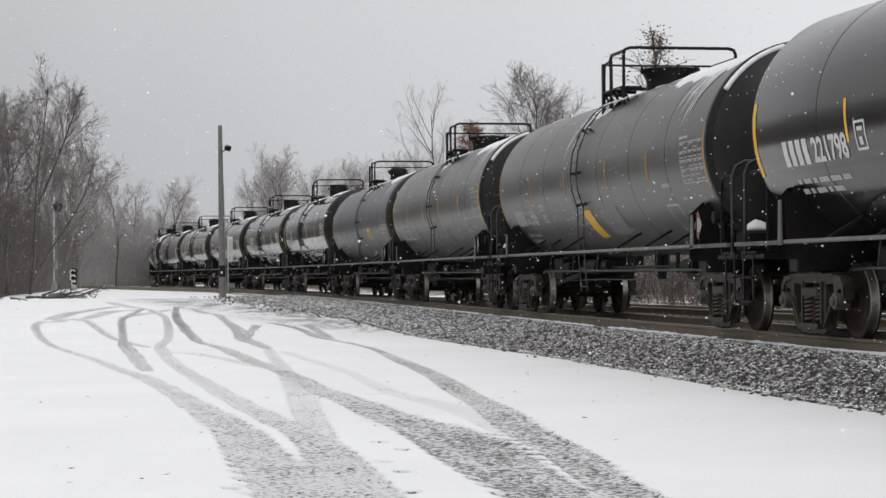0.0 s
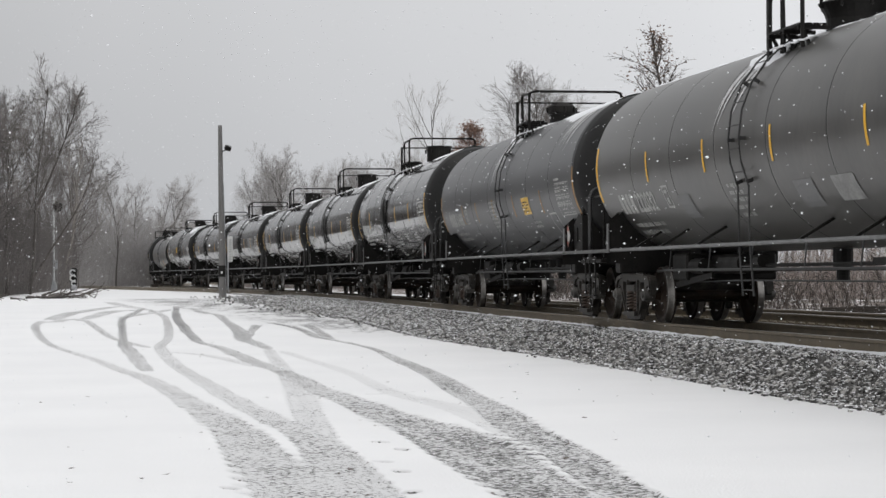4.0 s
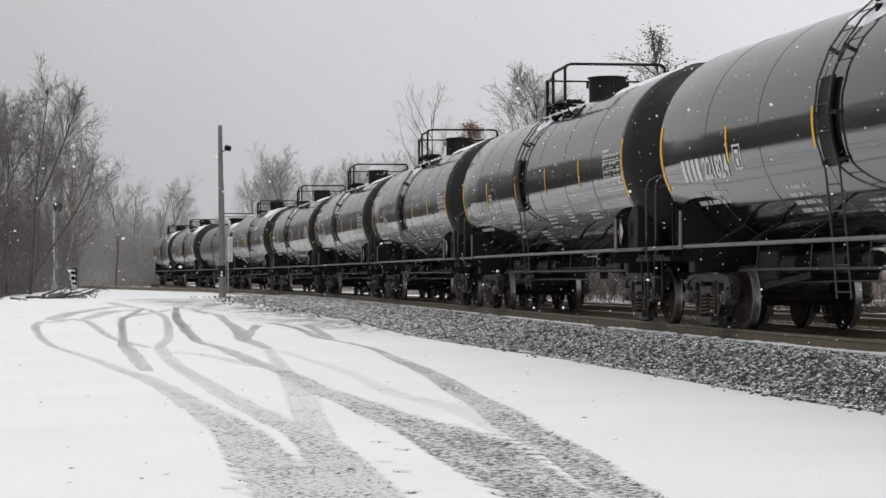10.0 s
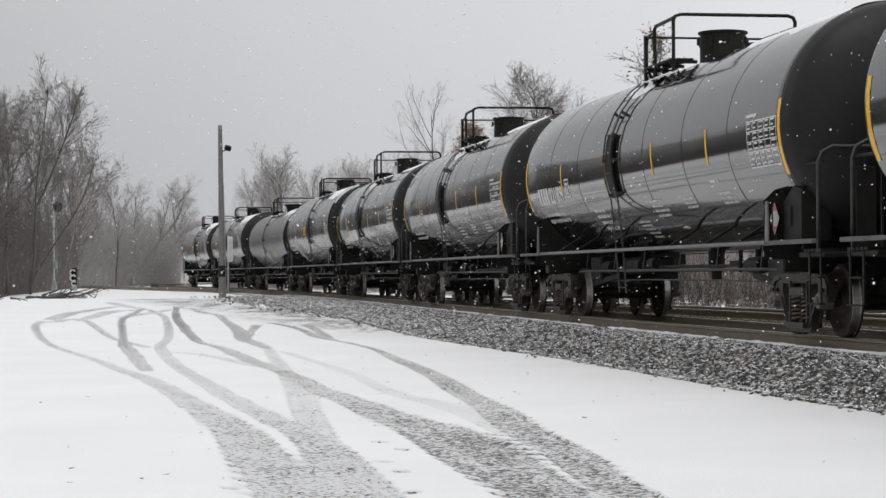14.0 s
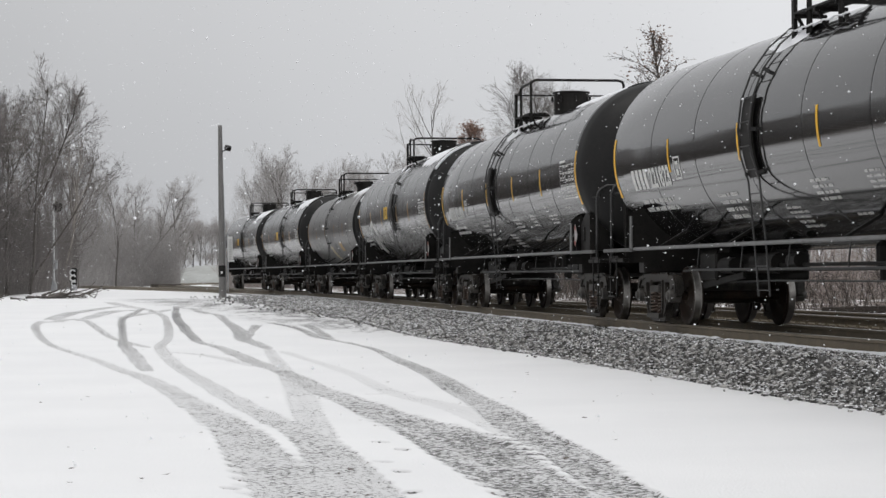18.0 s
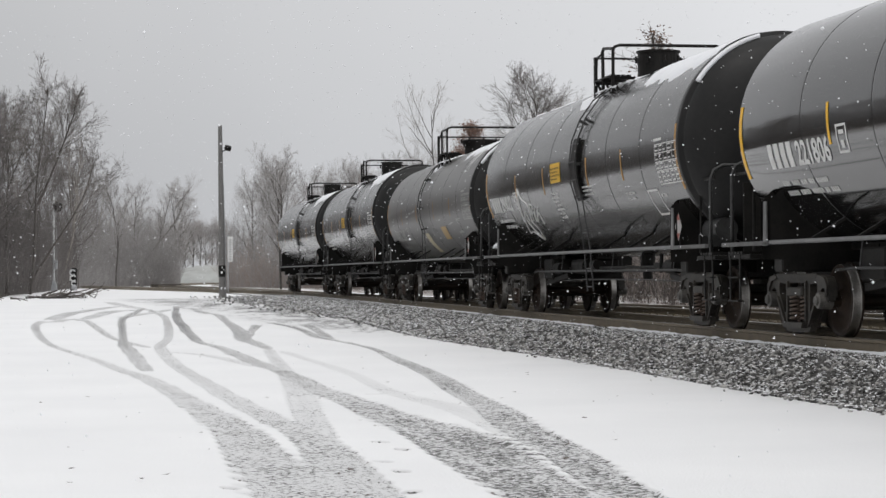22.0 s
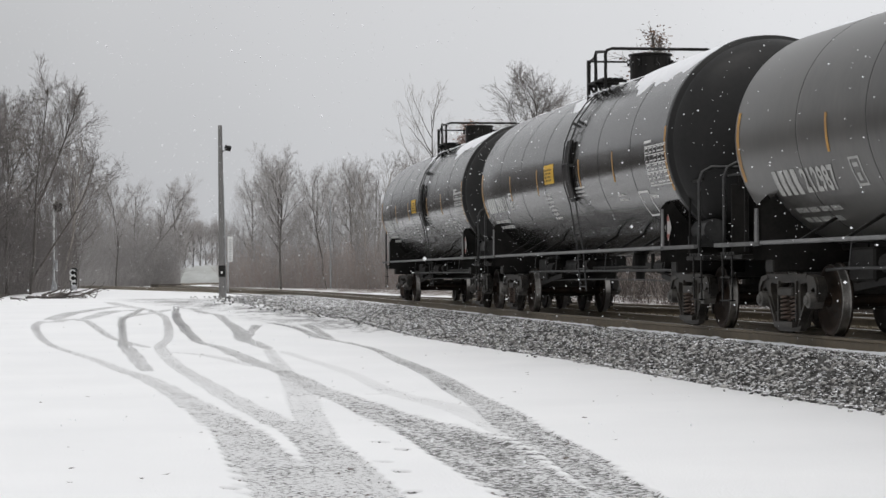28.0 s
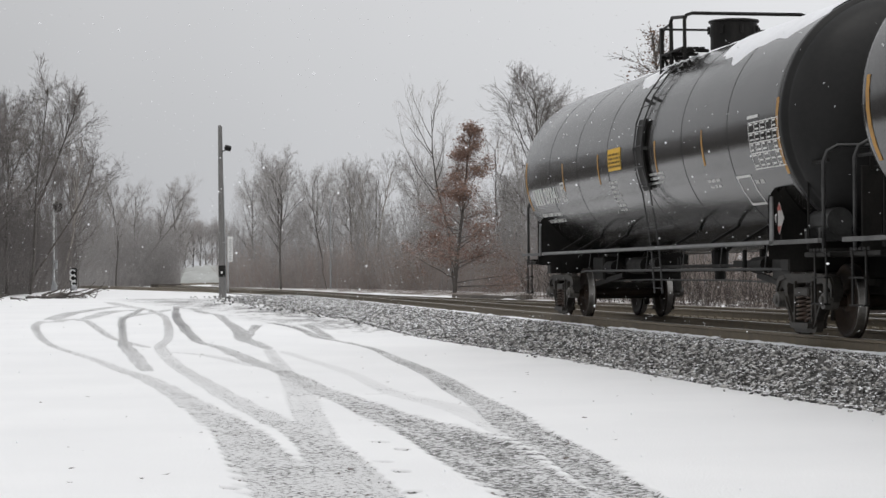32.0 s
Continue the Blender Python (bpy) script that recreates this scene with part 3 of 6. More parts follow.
def stone_field():
    """Loose crushed stone over the shoulder, too many to count."""
    rng = np.random.default_rng(7)
    shapes = []
    for k in range(14):
        bm = bmesh.new()
        bmesh.ops.create_icosphere(bm, subdivisions=1, radius=1.0)
        r = random.Random(k)
        sq = (r.uniform(0.8, 1.3), r.uniform(0.6, 1.0), r.uniform(0.45, 0.8))
        bmesh.ops.rotate(bm, verts=bm.verts, matrix=Euler((r.random() * 6, r.random() * 6, 0)).to_matrix())
        vs = np.array([v.co[:] for v in bm.verts])
        vs *= np.array([r.uniform(0.75, 1.2) for _ in range(len(vs))])[:, None] * np.array(sq)
        fs = np.array([[v.index for v in f.verts] for f in bm.faces])
        bm.free()
        shapes.append((vs, fs))
    verts, faces, base = [], [], 0
    n = 52000
    for i in range(n):
        u = rng.random()
        s = -11 + 86 * u**1.5
        toe = toe_lat(s)
        if rng.random() < 0.86:
            lat = 0.92 + (toe + 0.12 - 0.92) * rng.random() ** 0.85
        else:
            lat = rng.uniform(-1.3, 1.3)
        if rng.random() < 0.012 + 0.12 * float(smoothstep(28, 45, s)):
            lat = toe + abs(rng.normal(0, 0.12 + 0.9 * float(smoothstep(25, 60, s))))
        p, _ = on_line(s, lat, 0)
        low = float(ground_z(0, p.y))
        top = RAIL_Z - 0.21
        z = RAIL_Z + bed_height(s, abs(lat))
        if lat > toe - 0.05:
            z = low + 0.005
        size = rng.uniform(0.016, 0.04) * (1 + 0.011 * max(0, s))
        vs, fs = shapes[rng.integers(14)]
        a = rng.random() * 6.28
        c, d = math.cos(a), math.sin(a)
        rot = np.array([[c, -d, 0], [d, c, 0], [0, 0, 1]])
        verts.append(vs @ rot.T * size + np.array([p.x, p.y, z + size * 0.25]))
        faces.append(fs + base)
        base += len(vs)
    verts, faces = np.vstack(verts), np.vstack(faces)
    me = bpy.data.meshes.new("ballast_stones")
    me.vertices.add(len(verts))
    me.vertices.foreach_set("co", verts.astype(np.float32).ravel())
    me.loops.add(faces.size)
    me.loops.foreach_set("vertex_index", faces.astype(np.int32).ravel())
    me.polygons.add(len(faces))
    me.polygons.foreach_set("loop_start", np.arange(0, faces.size, 3, dtype=np.int32))
    me.update(calc_edges=True)
    me.polygons.foreach_set("use_smooth", [False] * len(faces))
    me.materials.append(stone_material())
    return tagged(new("ballast_stones", me), "loose grey crushed stones specked with snow", "ballast", kind="stuff")


def snowed(m, amount, rough_edge=0.25):
    """Lets snow lie on what faces up."""
    nt = m.node_tree
    b = nt.nodes["Principled BSDF"]
    src = b.inputs["Base Color"].links[0].from_socket
    geo = nt.nodes.new("ShaderNodeNewGeometry")
    sx = nt.nodes.new("ShaderNodeSeparateXYZ")
    nt.links.new(geo.outputs["Normal"], sx.inputs[0])
    nz = nt.nodes.new("ShaderNodeTexNoise")
    nz.inputs["Scale"].default_value, nz.inputs["Detail"].default_value = 7.0, 4.0
    nt.links.new(geo.outputs["Position"], nz.inputs["Vector"])
    mu = nt.nodes.new("ShaderNodeMath")
    mu.operation = "MULTIPLY"
    nt.links.new(sx.outputs[2], mu.inputs[0])
    nt.links.new(nz.outputs[0], mu.inputs[1])
    mr = nt.nodes.new("ShaderNodeMapRange")
    mr.inputs["From Min"].default_value, mr.inputs["From Max"].default_value = 0.62 - amount, 0.62 - amount + 0.06
    nt.links.new(mu.outputs[0], mr.inputs["Value"])
    mix = nt.nodes.new("ShaderNodeMixRGB")
    mix.inputs[2].default_value = (0.82, 0.83, 0.85, 1)
    nt.links.new(mr.outputs[0], mix.inputs[0])
    nt.links.new(src, mix.inputs[1])
    nt.links.new(mix.outputs[0], b.inputs["Base Color"])
    return m


def stone_material():
    m = STONE
    nt = m.node_tree
    ramp = next(n for n in nt.nodes if n.bl_idname == "ShaderNodeValToRGB")
    geo = nt.nodes.new("ShaderNodeNewGeometry")
    nt.links.new(geo.outputs["Random Per Island"], ramp.inputs[0])
    ramp.color_ramp.elements[0].position, ramp.color_ramp.elements[1].position = 0.0, 1.0
    ramp.color_ramp.elements[0].color = (0.028, 0.027, 0.025, 1)
    mid_tone = ramp.color_ramp.elements.new(0.55)
    mid_tone.color = (0.118, 0.115, 0.111, 1)
    return snowed(m, 0.205)


stone_field()


def loose_stones():
    """The nearest stones of the shoulder, each a piece of the trackbed."""
    rng = random.Random(29)
    shapes = []
    for k in range(14):
        bm = bmesh.new()
        bmesh.ops.create_icosphere(bm, subdivisions=1, radius=1.0)
        sq = Vector((rng.uniform(0.8, 1.3), rng.uniform(0.6, 1.0), rng.uniform(0.5, 0.8)))
        for v in bm.verts:
            v.co = v.co * rng.uniform(0.75, 1.2)
            v.co.x, v.co.y, v.co.z = v.co.x * sq.x, v.co.y * sq.y, v.co.z * sq.z
        me = bpy.data.meshes.new("stone")
        bm.to_mesh(me)
        bm.free()
        me.materials.append(STONE)
        shapes.append(me)
    for _ in range(300):
        s = rng.uniform(-8, 8)
        lat = rng.uniform(0.95, toe_lat(s) + 0.1)
        size = rng.uniform(0.024, 0.044)
        st = new("stone", rng.choice(shapes))
        st.parent = bed
        p = on_line(s, lat, bed_height(s, lat) + size * 0.45)[0]
        p.z = max(p.z, float(ground_z(p.x, p.y)) + 0.01)
        st.matrix_local = Matrix.LocRotScale(p, Euler((0.3 * rng.random(), 0.3 * rng.random(), rng.random() * 6.28)), (size, size, size))


loose_stones()


def snow_ridge():
    """A broken line of snow along the ends of the ties, and drifts beyond the siding."""
    bm = bmesh.new()
    run = []

    def close(run):
        for a, b in zip(run, run[1:]):
            for k in range(len(a) - 1):
                bm.faces.new((a[k], b[k], b[k + 1], a[k + 1]))

    for s in np.arange(-11, 70, 0.09):
        s = float(s)
        h = 0.5 + noise.noise((s * 0.5, 3, 0)) * 0.6 + noise.noise((s * 2.7, 9, 0)) * 0.5
        if h < 0.26:
            close(run)
            run = []
            continue
        w = 0.025 + 0.05 * h
        c = 0.99 + 0.04 * noise.noise((s * 1.3, 5, 0))
        run.append([bm.verts.new(on_line(s, c + d * w, -0.145 + e * 0.04 * h)[0]) for d, e in ((-1, -0.3), (-0.5, 0.7), (0.1, 1.0), (0.7, 0.5), (1.1, -0.3))])
    close(run)
    bmesh.ops.recalc_face_normals(bm, faces=bm.faces)
    return tagged(part("snow_ridge", bm, SNOWCAP, None, "", True), "broken line of snow along the tie ends", "snow", kind="stuff")


snow_ridge()

# ---- tank cars ----
R = 1.52          # tank radius
TZ = 2.66         # height of the tank's axis over the rail
CAGE = (0.47, 0.66)  # heights of the cage rails over the tank
TRUCK = 7.08      # from the car's middle to a truck's middle
HALF = 7.85       # half the straight barrel
cache = {}


SHELL = {"a": (1.545, 2.69), "b": (1.47, 2.61), "c": (1.47, 2.61), "d": (1.6, 2.745)}


def set_shell(kind):
    """The tank's radius and height by kind of car."""
    global R, TZ, CAGE
    R, TZ = SHELL[kind]
    CAGE = {"a": (0.47, 0.66), "b": (0.46, 0.63), "c": (0.45, 0.59), "d": (0.38, 0.49)}[kind]


def shared(key, build):
    """One mesh for all like parts."""
    key = "%s_%.3f" % (key, R)
    if key not in cache:
        bm = bmesh.new()
        mat, smooth = build(bm)
        me = bpy.data.meshes.new(key)
        if smooth:
            for f in bm.faces:
                f.smooth = True
        bm.to_mesh(me)
        bm.free()
        for mm in (mat if isinstance(mat, (list, tuple)) else [mat]):
            me.materials.append(mm)
        cache[key] = me
    return cache[key]


def on_tank(x, z, out=0.0):
    """A place on the tank's flank that faces the yard."""
    a = math.asin(max(-1, min(1, (z - TZ) / R)))
    return (x, -(R + out) * math.cos(a), TZ + (R + out) * math.sin(a))


def decal(bm, x0, x1, z0, z1, out=0.006, lean=0.0, nx=1, nz=5):
    """A patch that lies on the tank's flank."""
    grid = [[bm.verts.new(on_tank(x0 + (x1 - x0) * i / nx + lean * k / nz, z0 + (z1 - z0) * k / nz, out)) for k in range(nz + 1)] for i in range(nx + 1)]
    for i in range(nx):
        for k in range(nz):
            bm.faces.new((grid[i][k], grid[i + 1][k], grid[i + 1][k + 1], grid[i][k + 1]))


def tank_mesh(bm):
    """The barrel and its trailing head; the leading head is a part of its own."""
    prof = []
    for k in range(0, 13):
        a = math.pi / 2 * (1 - k / 12)
        prof.append((-HALF - 0.74 * math.sin(a), max(0.02, R * math.cos(a))))
    for x in np.linspace(-HALF, HALF, 8)[1:-1]:
        x = float(x)
        prof += [(x - 0.05, R), (x - 0.011, R), (x - 0.005, R - 0.0012), (x + 0.005, R - 0.0012), (x + 0.011, R), (x + 0.05, R)]
    prof += [(HALF - 0.2, R), (HALF - 0.01, R), (HALF, R - 0.01), (HALF, R - 0.3)]
    lathe(bm, prof, 96, "X")
    bmesh.ops.translate(bm, verts=bm.verts, vec=(0, 0, TZ))


def head_mesh(lip):
    def build(bm):
        prof = [(HALF - 0.05, R - 0.2), (HALF - 0.04, R + lip), (HALF + 0.05, R + lip), (HALF + 0.08, R + lip - 0.012)]
        if lip > 0.005:
            prof += [(HALF + 0.1, R - 0.05), (HALF + 0.16, R - 0.055)]
        base = R - 0.02 if lip <= 0.005 else R - 0.06
        for k in range(1, 13):
            a = math.pi / 2 * k / 12
            prof.append((HALF + 0.12 + 0.6 * math.sin(a), max(0.02, base * math.cos(a))))
        lathe(bm, prof, 96, "X")
        bmesh.ops.translate(bm, verts=bm.verts, vec=(0, 0, TZ))
        return HEAD_BLACK, True
    return build


def head_snow_mesh(bm):
    """A roll of snow lodged behind the lip of the leading head."""
    pts = []
    for k in range(26):
        a = 0.25 + 0.75 * k / 25
        pts.append((HALF + 0.13, -(R - 0.03) * math.sin(a), TZ + (R - 0.03) * math.cos(a)))
    tube(bm, pts, 0.045, 6)
    return SNOWCAP, True


def arc(cx, cz, r, a0, a1, n):
    """Points of a bend, in x and z, between two angles in degrees."""
    return [(cx + r * math.cos(radians(a0 + (a1 - a0) * k / n)), cz + r * math.sin(radians(a0 + (a1 - a0) * k / n))) for k in range(n + 1)]


def side_frame_mesh(bm):
    """A cast truck side: one arched plate with a spring nest, two side windows and two bearing jaws."""
    half = [(0.0, 0.79), (0.72, 0.79)] + arc(0.93, 0.62, 0.15, 80, 0, 5) + [(1.085, 0.47), (1.03, 0.44), (0.99, 0.5)] + arc(0.889, 0.52, 0.1, 0, 180, 4) + [(0.785, 0.45), (0.74, 0.43), (0.66, 0.44)] + arc(0.33, 0.17, 0.13, 20, -70, 4) + [(0.0, 0.04)]
    outer = half + [(-x, z) for x, z in half[-2:0:-1]]
    nest = [(0.31, 0.17), (0.31, 0.6)] + arc(0.25, 0.62, 0.06, 0, 90, 3) + arc(-0.25, 0.62, 0.06, 90, 180, 3) + [(-0.31, 0.6), (-0.31, 0.17)]
    window = [(0.43, 0.66), (0.43, 0.36)] + arc(0.475, 0.33, 0.045, 180, 300, 3) + [(0.6, 0.44), (0.68, 0.55)] + arc(0.64, 0.63, 0.05, 0, 90, 3)
    edges = []
    for loop in (outer, nest, window, [(-x, z) for x, z in window]):
        vs = [bm.verts.new((x, 0.045, z)) for x, z in loop]
        edges += [bm.edges.new((vs[k], vs[(k + 1) % len(vs)])) for k in range(len(vs))]
    made = bmesh.ops.triangle_fill(bm, use_beauty=True, edges=edges)
    faces = [g for g in made["geom"] if isinstance(g, bmesh.types.BMFace)]
    more = bmesh.ops.extrude_face_region(bm, geom=faces)
    bmesh.ops.translate(bm, verts=[g for g in more["geom"] if isinstance(g, bmesh.types.BMVert)], vec=(0, -0.09, 0))
    # flanges that stand proud along the arch, the jaws and the spring seat
    for y0, y1 in ((-0.075, -0.047), (0.047, 0.075)):
        prism(bm, [(-0.74, 0.795), (0.74, 0.795), (0.7, 0.735), (-0.7, 0.735)], y0, y1)
        for s in (-1, 1):
            prism(bm, [(s * 0.31, 0.12), (s * 0.345, 0.12), (s * 0.345, 0.7), (s * 0.31, 0.7)], y0, y1)
            prism(bm, [(s * 0.38, 0.11), (s * 0.43, 0.13), (s * 0.72, 0.47), (s * 0.69, 0.5)], y0, y1)
            prism(bm, [(s * 0.75, 0.785), (s * 0.72, 0.73), (s * 0.92, 0.7), (s * 1.02, 0.6), (s * 1.02, 0.5), (s * 1.075, 0.5), (s * 1.07, 0.65), (s * 0.98, 0.755)], y0, y1)
    prism(bm, [(-0.36, 0.17), (0.36, 0.17), (0.33, 0.1), (-0.33, 0.1)], -0.13, 0.13)
    box(bm, -0.26, 0.26, -0.1, 0.1, 0.5, 0.62, 0.02)
    bmesh.ops.recalc_face_normals(bm, faces=bm.faces)
    return CAST, False


def bearing_mesh(bm):
    """A round roller-bearing end with its cap bolts."""
    lathe(bm, [(-0.16, 0.03), (-0.155, 0.06), (-0.13, 0.065), (-0.12, 0.1), (-0.07, 0.108), (0.06, 0.108), (0.07, 0.08)], 18, "Y")
    for k in range(3):
        a = k * math.tau / 3
        rod(bm, (0.035 * math.cos(a), -0.165, 0.035 * math.sin(a)), (0.035 * math.cos(a), -0.15, 0.035 * math.sin(a)), 0.012, 6)
    return BEARING, False


def spring_mesh(bm):
    pts = [(0.07 * math.cos(a), 0.07 * math.sin(a), 0.185 + 0.32 * a / (math.tau * 6)) for a in np.linspace(0, math.tau * 6, 61)]
    tube(bm, pts, 0.017, 5)
    return RUSTY, True


def wheelset_mesh(bm):
    for side in (-1, 1):
        y = 0.753 * side
        prof = [(y + 0.055 * side, 0.02), (y + 0.07 * side, 0.1), (y + 0.07 * side, 0.13), (y + 0.01 * side, 0.16), (y + 0.0 * side, 0.34), (y + 0.06 * side, 0.38), (y + 0.065 * side, 0.452), (y + 0.055 * side, 0.457), (y - 0.03 * side, 0.459), (y - 0.045 * side, 0.47), (y - 0.055 * side, 0.484), (y - 0.07 * side, 0.482), (y - 0.07 * side, 0.39), (y - 0.02 * side, 0.34), (y - 0.01 * side, 0.16), (y - 0.07 * side, 0.13), (y - 0.07 * side, 0.085)]
        b2 = bmesh.new()
        lathe(b2, prof, 36, "Y")
        for f in b2.faces:
            r = [math.hypot(v.co.x, v.co.z) for v in f.verts]
            f.material_index = 1 if min(r) > 0.45 and max(r) < 0.478 else 0
            f.smooth = True
        tmp = bpy.data.meshes.new("tmp")
        b2.to_mesh(tmp)
        b2.free()
        bm.from_mesh(tmp)
        bpy.data.meshes.remove(tmp)
    rod(bm, (0, -0.95, 0), (0, 0.95, 0), 0.08, 12)
    return [WHEEL, TREAD], False


def bolster_mesh(bm):
    box(bm, -0.2, 0.2, -1.0, 1.0, 0.47, 0.64, 0.03)
    rod(bm, (0, 0, 0.6), (0, 0, 0.72), 0.22, 16)
    for y in (-0.62, 0.62):
        box(bm, -0.1, 0.1, y - 0.07, y + 0.07, 0.62, 0.7)
    return CAST, False


def brake_mesh(bm):
    for x in (-0.36, 0.36):
        rod(bm, (x, -0.72, 0.36), (x, 0.72, 0.36), 0.035, 6)
        for y in (-0.753, 0.753):
            box(bm, x - 0.05, x + 0.05, y - 0.05, y + 0.05, 0.2, 0.5)
    return CAST, False


wheel_sets = []


def add_truck(car, x):
    t = part("truck", shared("truck_bolster", bolster_mesh), None, car, "grimy cast-steel four-wheel truck")
    t.location = (x, 0, 0)
    for y in (-0.99, 0.99):
        sf = part("side_frame", shared("side_frame", side_frame_mesh), None, t, "rust-dusted cast side frame")
        sf.location = (0, y, 0)
        for dx in (-0.19, 0.0, 0.19):
            sp = part("spring", shared("spring", spring_mesh), None, t, "rusty coil spring")
            sp.location = (dx, y + (0.07 if y > 0 else -0.07) * (dx == 0.0), 0)
        for dx in (-0.889, 0.889):
            be = part("bearing", shared("bearing", bearing_mesh), None, t, "round bearing cap")
            be.location = (dx, y, 0.457)
            if y > 0:
                be.rotation_euler.z = math.pi
    part("brake_beam", shared("brake", brake_mesh), None, t)
    for dx in (-0.889, 0.889):
        w = part("wheelset", shared("wheelset", wheelset_mesh), None, t, "steel wheels with polished treads on an axle")
        w.location = (dx, 0, 0.457)
        wheel_sets.append((w, dx))


def stub_sill_mesh(s):
    def build(bm):
        box(bm, s * 5.4, s * 8.75, -0.22, 0.22, 0.74, 1.14, 0.02)
        box(bm, s * 5.4, s * 8.3, -0.36, 0.36, 1.1, 1.2, 0.02)
        return FRAME_BLACK, False
    return build


def bolster_plate_mesh(s):
    """The saddle across the car, cut to the tank, with a flange up each edge."""
    def build(bm):
        x = s * TRUCK
        w = 1.46
        outline = [(-w, 0.98), (w, 0.98), (w, TZ - 0.95)]
        for k in range(17):
            a = -0.55 - (math.pi - 1.1) * k / 16
            outline.append(((R + 0.0) * math.cos(a), TZ + R * math.sin(a)))
        outline.append((-w, TZ - 0.95))
        for t in (0.16, -0.16):
            vs = [bm.verts.new((x + t, y, z)) for y, z in outline]
            bm.faces.new(vs)
        box(bm, x - 0.15, x + 0.15, -1.3, 1.3, 0.82, 1.0, 0.02)
        bmesh.ops.recalc_face_normals(bm, faces=bm.faces)
        return FRAME_BLACK, False
    return build


def flange_mesh(s, y):
    def build(bm):
        x = s * TRUCK
        d = 0.02 if y > 0 else -0.02
        prism(bm, [(x - 0.07, 1.16), (x + 0.07, 1.16), (x + 0.045, TZ - 0.96), (x - 0.045, TZ - 0.96)], y, y + d)
        return GRIP, False
    return build


def end_sill_mesh(s, y):
    def build(bm):
        x = s * TRUCK
        d = 0.02 if y > 0 else -0.02
        box(bm, x - 0.1 * s, x + s * 1.75, y + d, y - d * 2, 1.165, 1.22, 0.006)
        return SILL_GREY, False
    return build


def end_deck_mesh(s):
    def build(bm):
        box(bm, s * 8.0, s * 8.9, -1.36, 1.36, 1.0, 1.06, 0.01)
        return FRAME_BLACK, False
    return build


def board_mesh(s):
    def build(bm):
        box(bm, s * 8.25, s * 8.34, -1.38, 1.38, 1.064, 1.1)
        return FRAME_BLACK, False
    return build


def coupler_mesh(s):
    def build(bm):
        box(bm, s * 8.7, s * 9.08, -0.09, 0.09, 0.78, 0.95, 0.02)
        box(bm, s * 9.03, s * 9.2, -0.17, 0.14, 0.7, 1.02, 0.03)
        tube(bm, [(s * 8.7, -0.35, 0.9), (s * 8.95, -0.38, 0.7), (s * 9.15, -0.3, 0.55), (s * 9.2, -0.1, 0.5)], 0.03, 6)
        return CAST, False
    return build


def side_rail_mesh(y):
    def build(bm):
        tube(bm, [(-7.0, y, 1.2), (-3, y, 1.2), (3, y, 1.2), (7.0, y, 1.2)], 0.028, 8)
        return GRIP, False
    return build


def strut_mesh(y):
    def build(bm):
        s = 1 if y > 0 else -1
        beam(bm, (0, y, 1.2), (0, s * 0.93, 1.5), 0.06, 0.035)
        return FRAME_BLACK, False
    return build


BEARING = material("grimy_bearing_cap", (0.115, 0.108, 0.098), 0.5, color2=(0.035, 0.033, 0.03), scale=9, fine=50, bump=0.1, vary=0.4)
RUSTY = material("rusty_spring", (0.11, 0.075, 0.055), 0.65, color2=(0.05, 0.036, 0.03), scale=9, fine=50, bump=0.2)
SLUSH = material("half_melted_snow", (0.8, 0.8, 0.81), 0.6, color2=(0.42, 0.42, 0.42), scale=7, fine=50, bump=0.1)
AMBER_PANEL = material("amber_panel", (0.5, 0.34, 0.14), 0.5, color2=(0.4, 0.26, 0.1), scale=4, fine=30, bump=0.02)
WHITE_DUST = material("dusted_white_stencil", (0.5, 0.5, 0.48), 0.55, color2=(0.3, 0.3, 0.29), scale=5, fine=40, bump=0.02)
HEAD_BLACK = material("matt_black_head", (0.006, 0.006, 0.006), 0.5, color2=(0.012, 0.0115, 0.011), spec=0.3, scale=1.2, fine=15, bump=0.05, depth=0.004)
LADDER_GREY = material("scuffed_ladder_paint", (0.045, 0.045, 0.044), 0.45, color2=(0.012, 0.012, 0.012), scale=5, fine=30, bump=0.05)
SILL_GREY = material("scuffed_sill_paint", (0.12, 0.12, 0.118), 0.5, color2=(0.025, 0.025, 0.024), scale=4, fine=30, bump=0.1)
SEAM = material("matt_weld_seam", (0.022, 0.022, 0.022), 0.6, color2=(0.035, 0.035, 0.034), scale=6, fine=30, bump=0.1, spec=0.25)
GRIP = material("worn_grey_pipe", (0.2, 0.2, 0.2), 0.5, metal=0.2, color2=(0.1, 0.1, 0.1), scale=5, fine=30, bump=0.05)


def end_hoop_mesh(s):
    """The hooped hand rail across one end."""
    def build(bm):
        x, w, z = s * 8.72, 1.36, 2.34
        pts = [(x, -w, 1.05), (x, -w, z - 0.2), (x, -w + 0.05, z - 0.07), (x, -w + 0.18, z), (x, w - 0.18, z), (x, w - 0.05, z - 0.07), (x, w, z - 0.2), (x, w, 1.05)]
        tube(bm, pts, 0.026, 8)
        return LADDER_GREY, True
    return build


def end_post_mesh(s, y):
    def build(bm):
        x = s * 8.72
        if abs(y) > 1:
            tube(bm, [(s * 8.0, y, 1.1), (s * 8.0, y, 2.0), (s * 8.06, y, 2.12), (s * 8.2, y, 2.16), (x, y, 2.16)], 0.022, 6)
        else:
            box(bm, x - 0.03, x + 0.0, y - 0.13, y + 0.13, 1.08, 2.1, 0.01)
            box(bm, x - 0.02, x + 0.01, y - 0.02, y + 0.02, 2.05, 2.33)
        return FRAME_BLACK, False
    return build


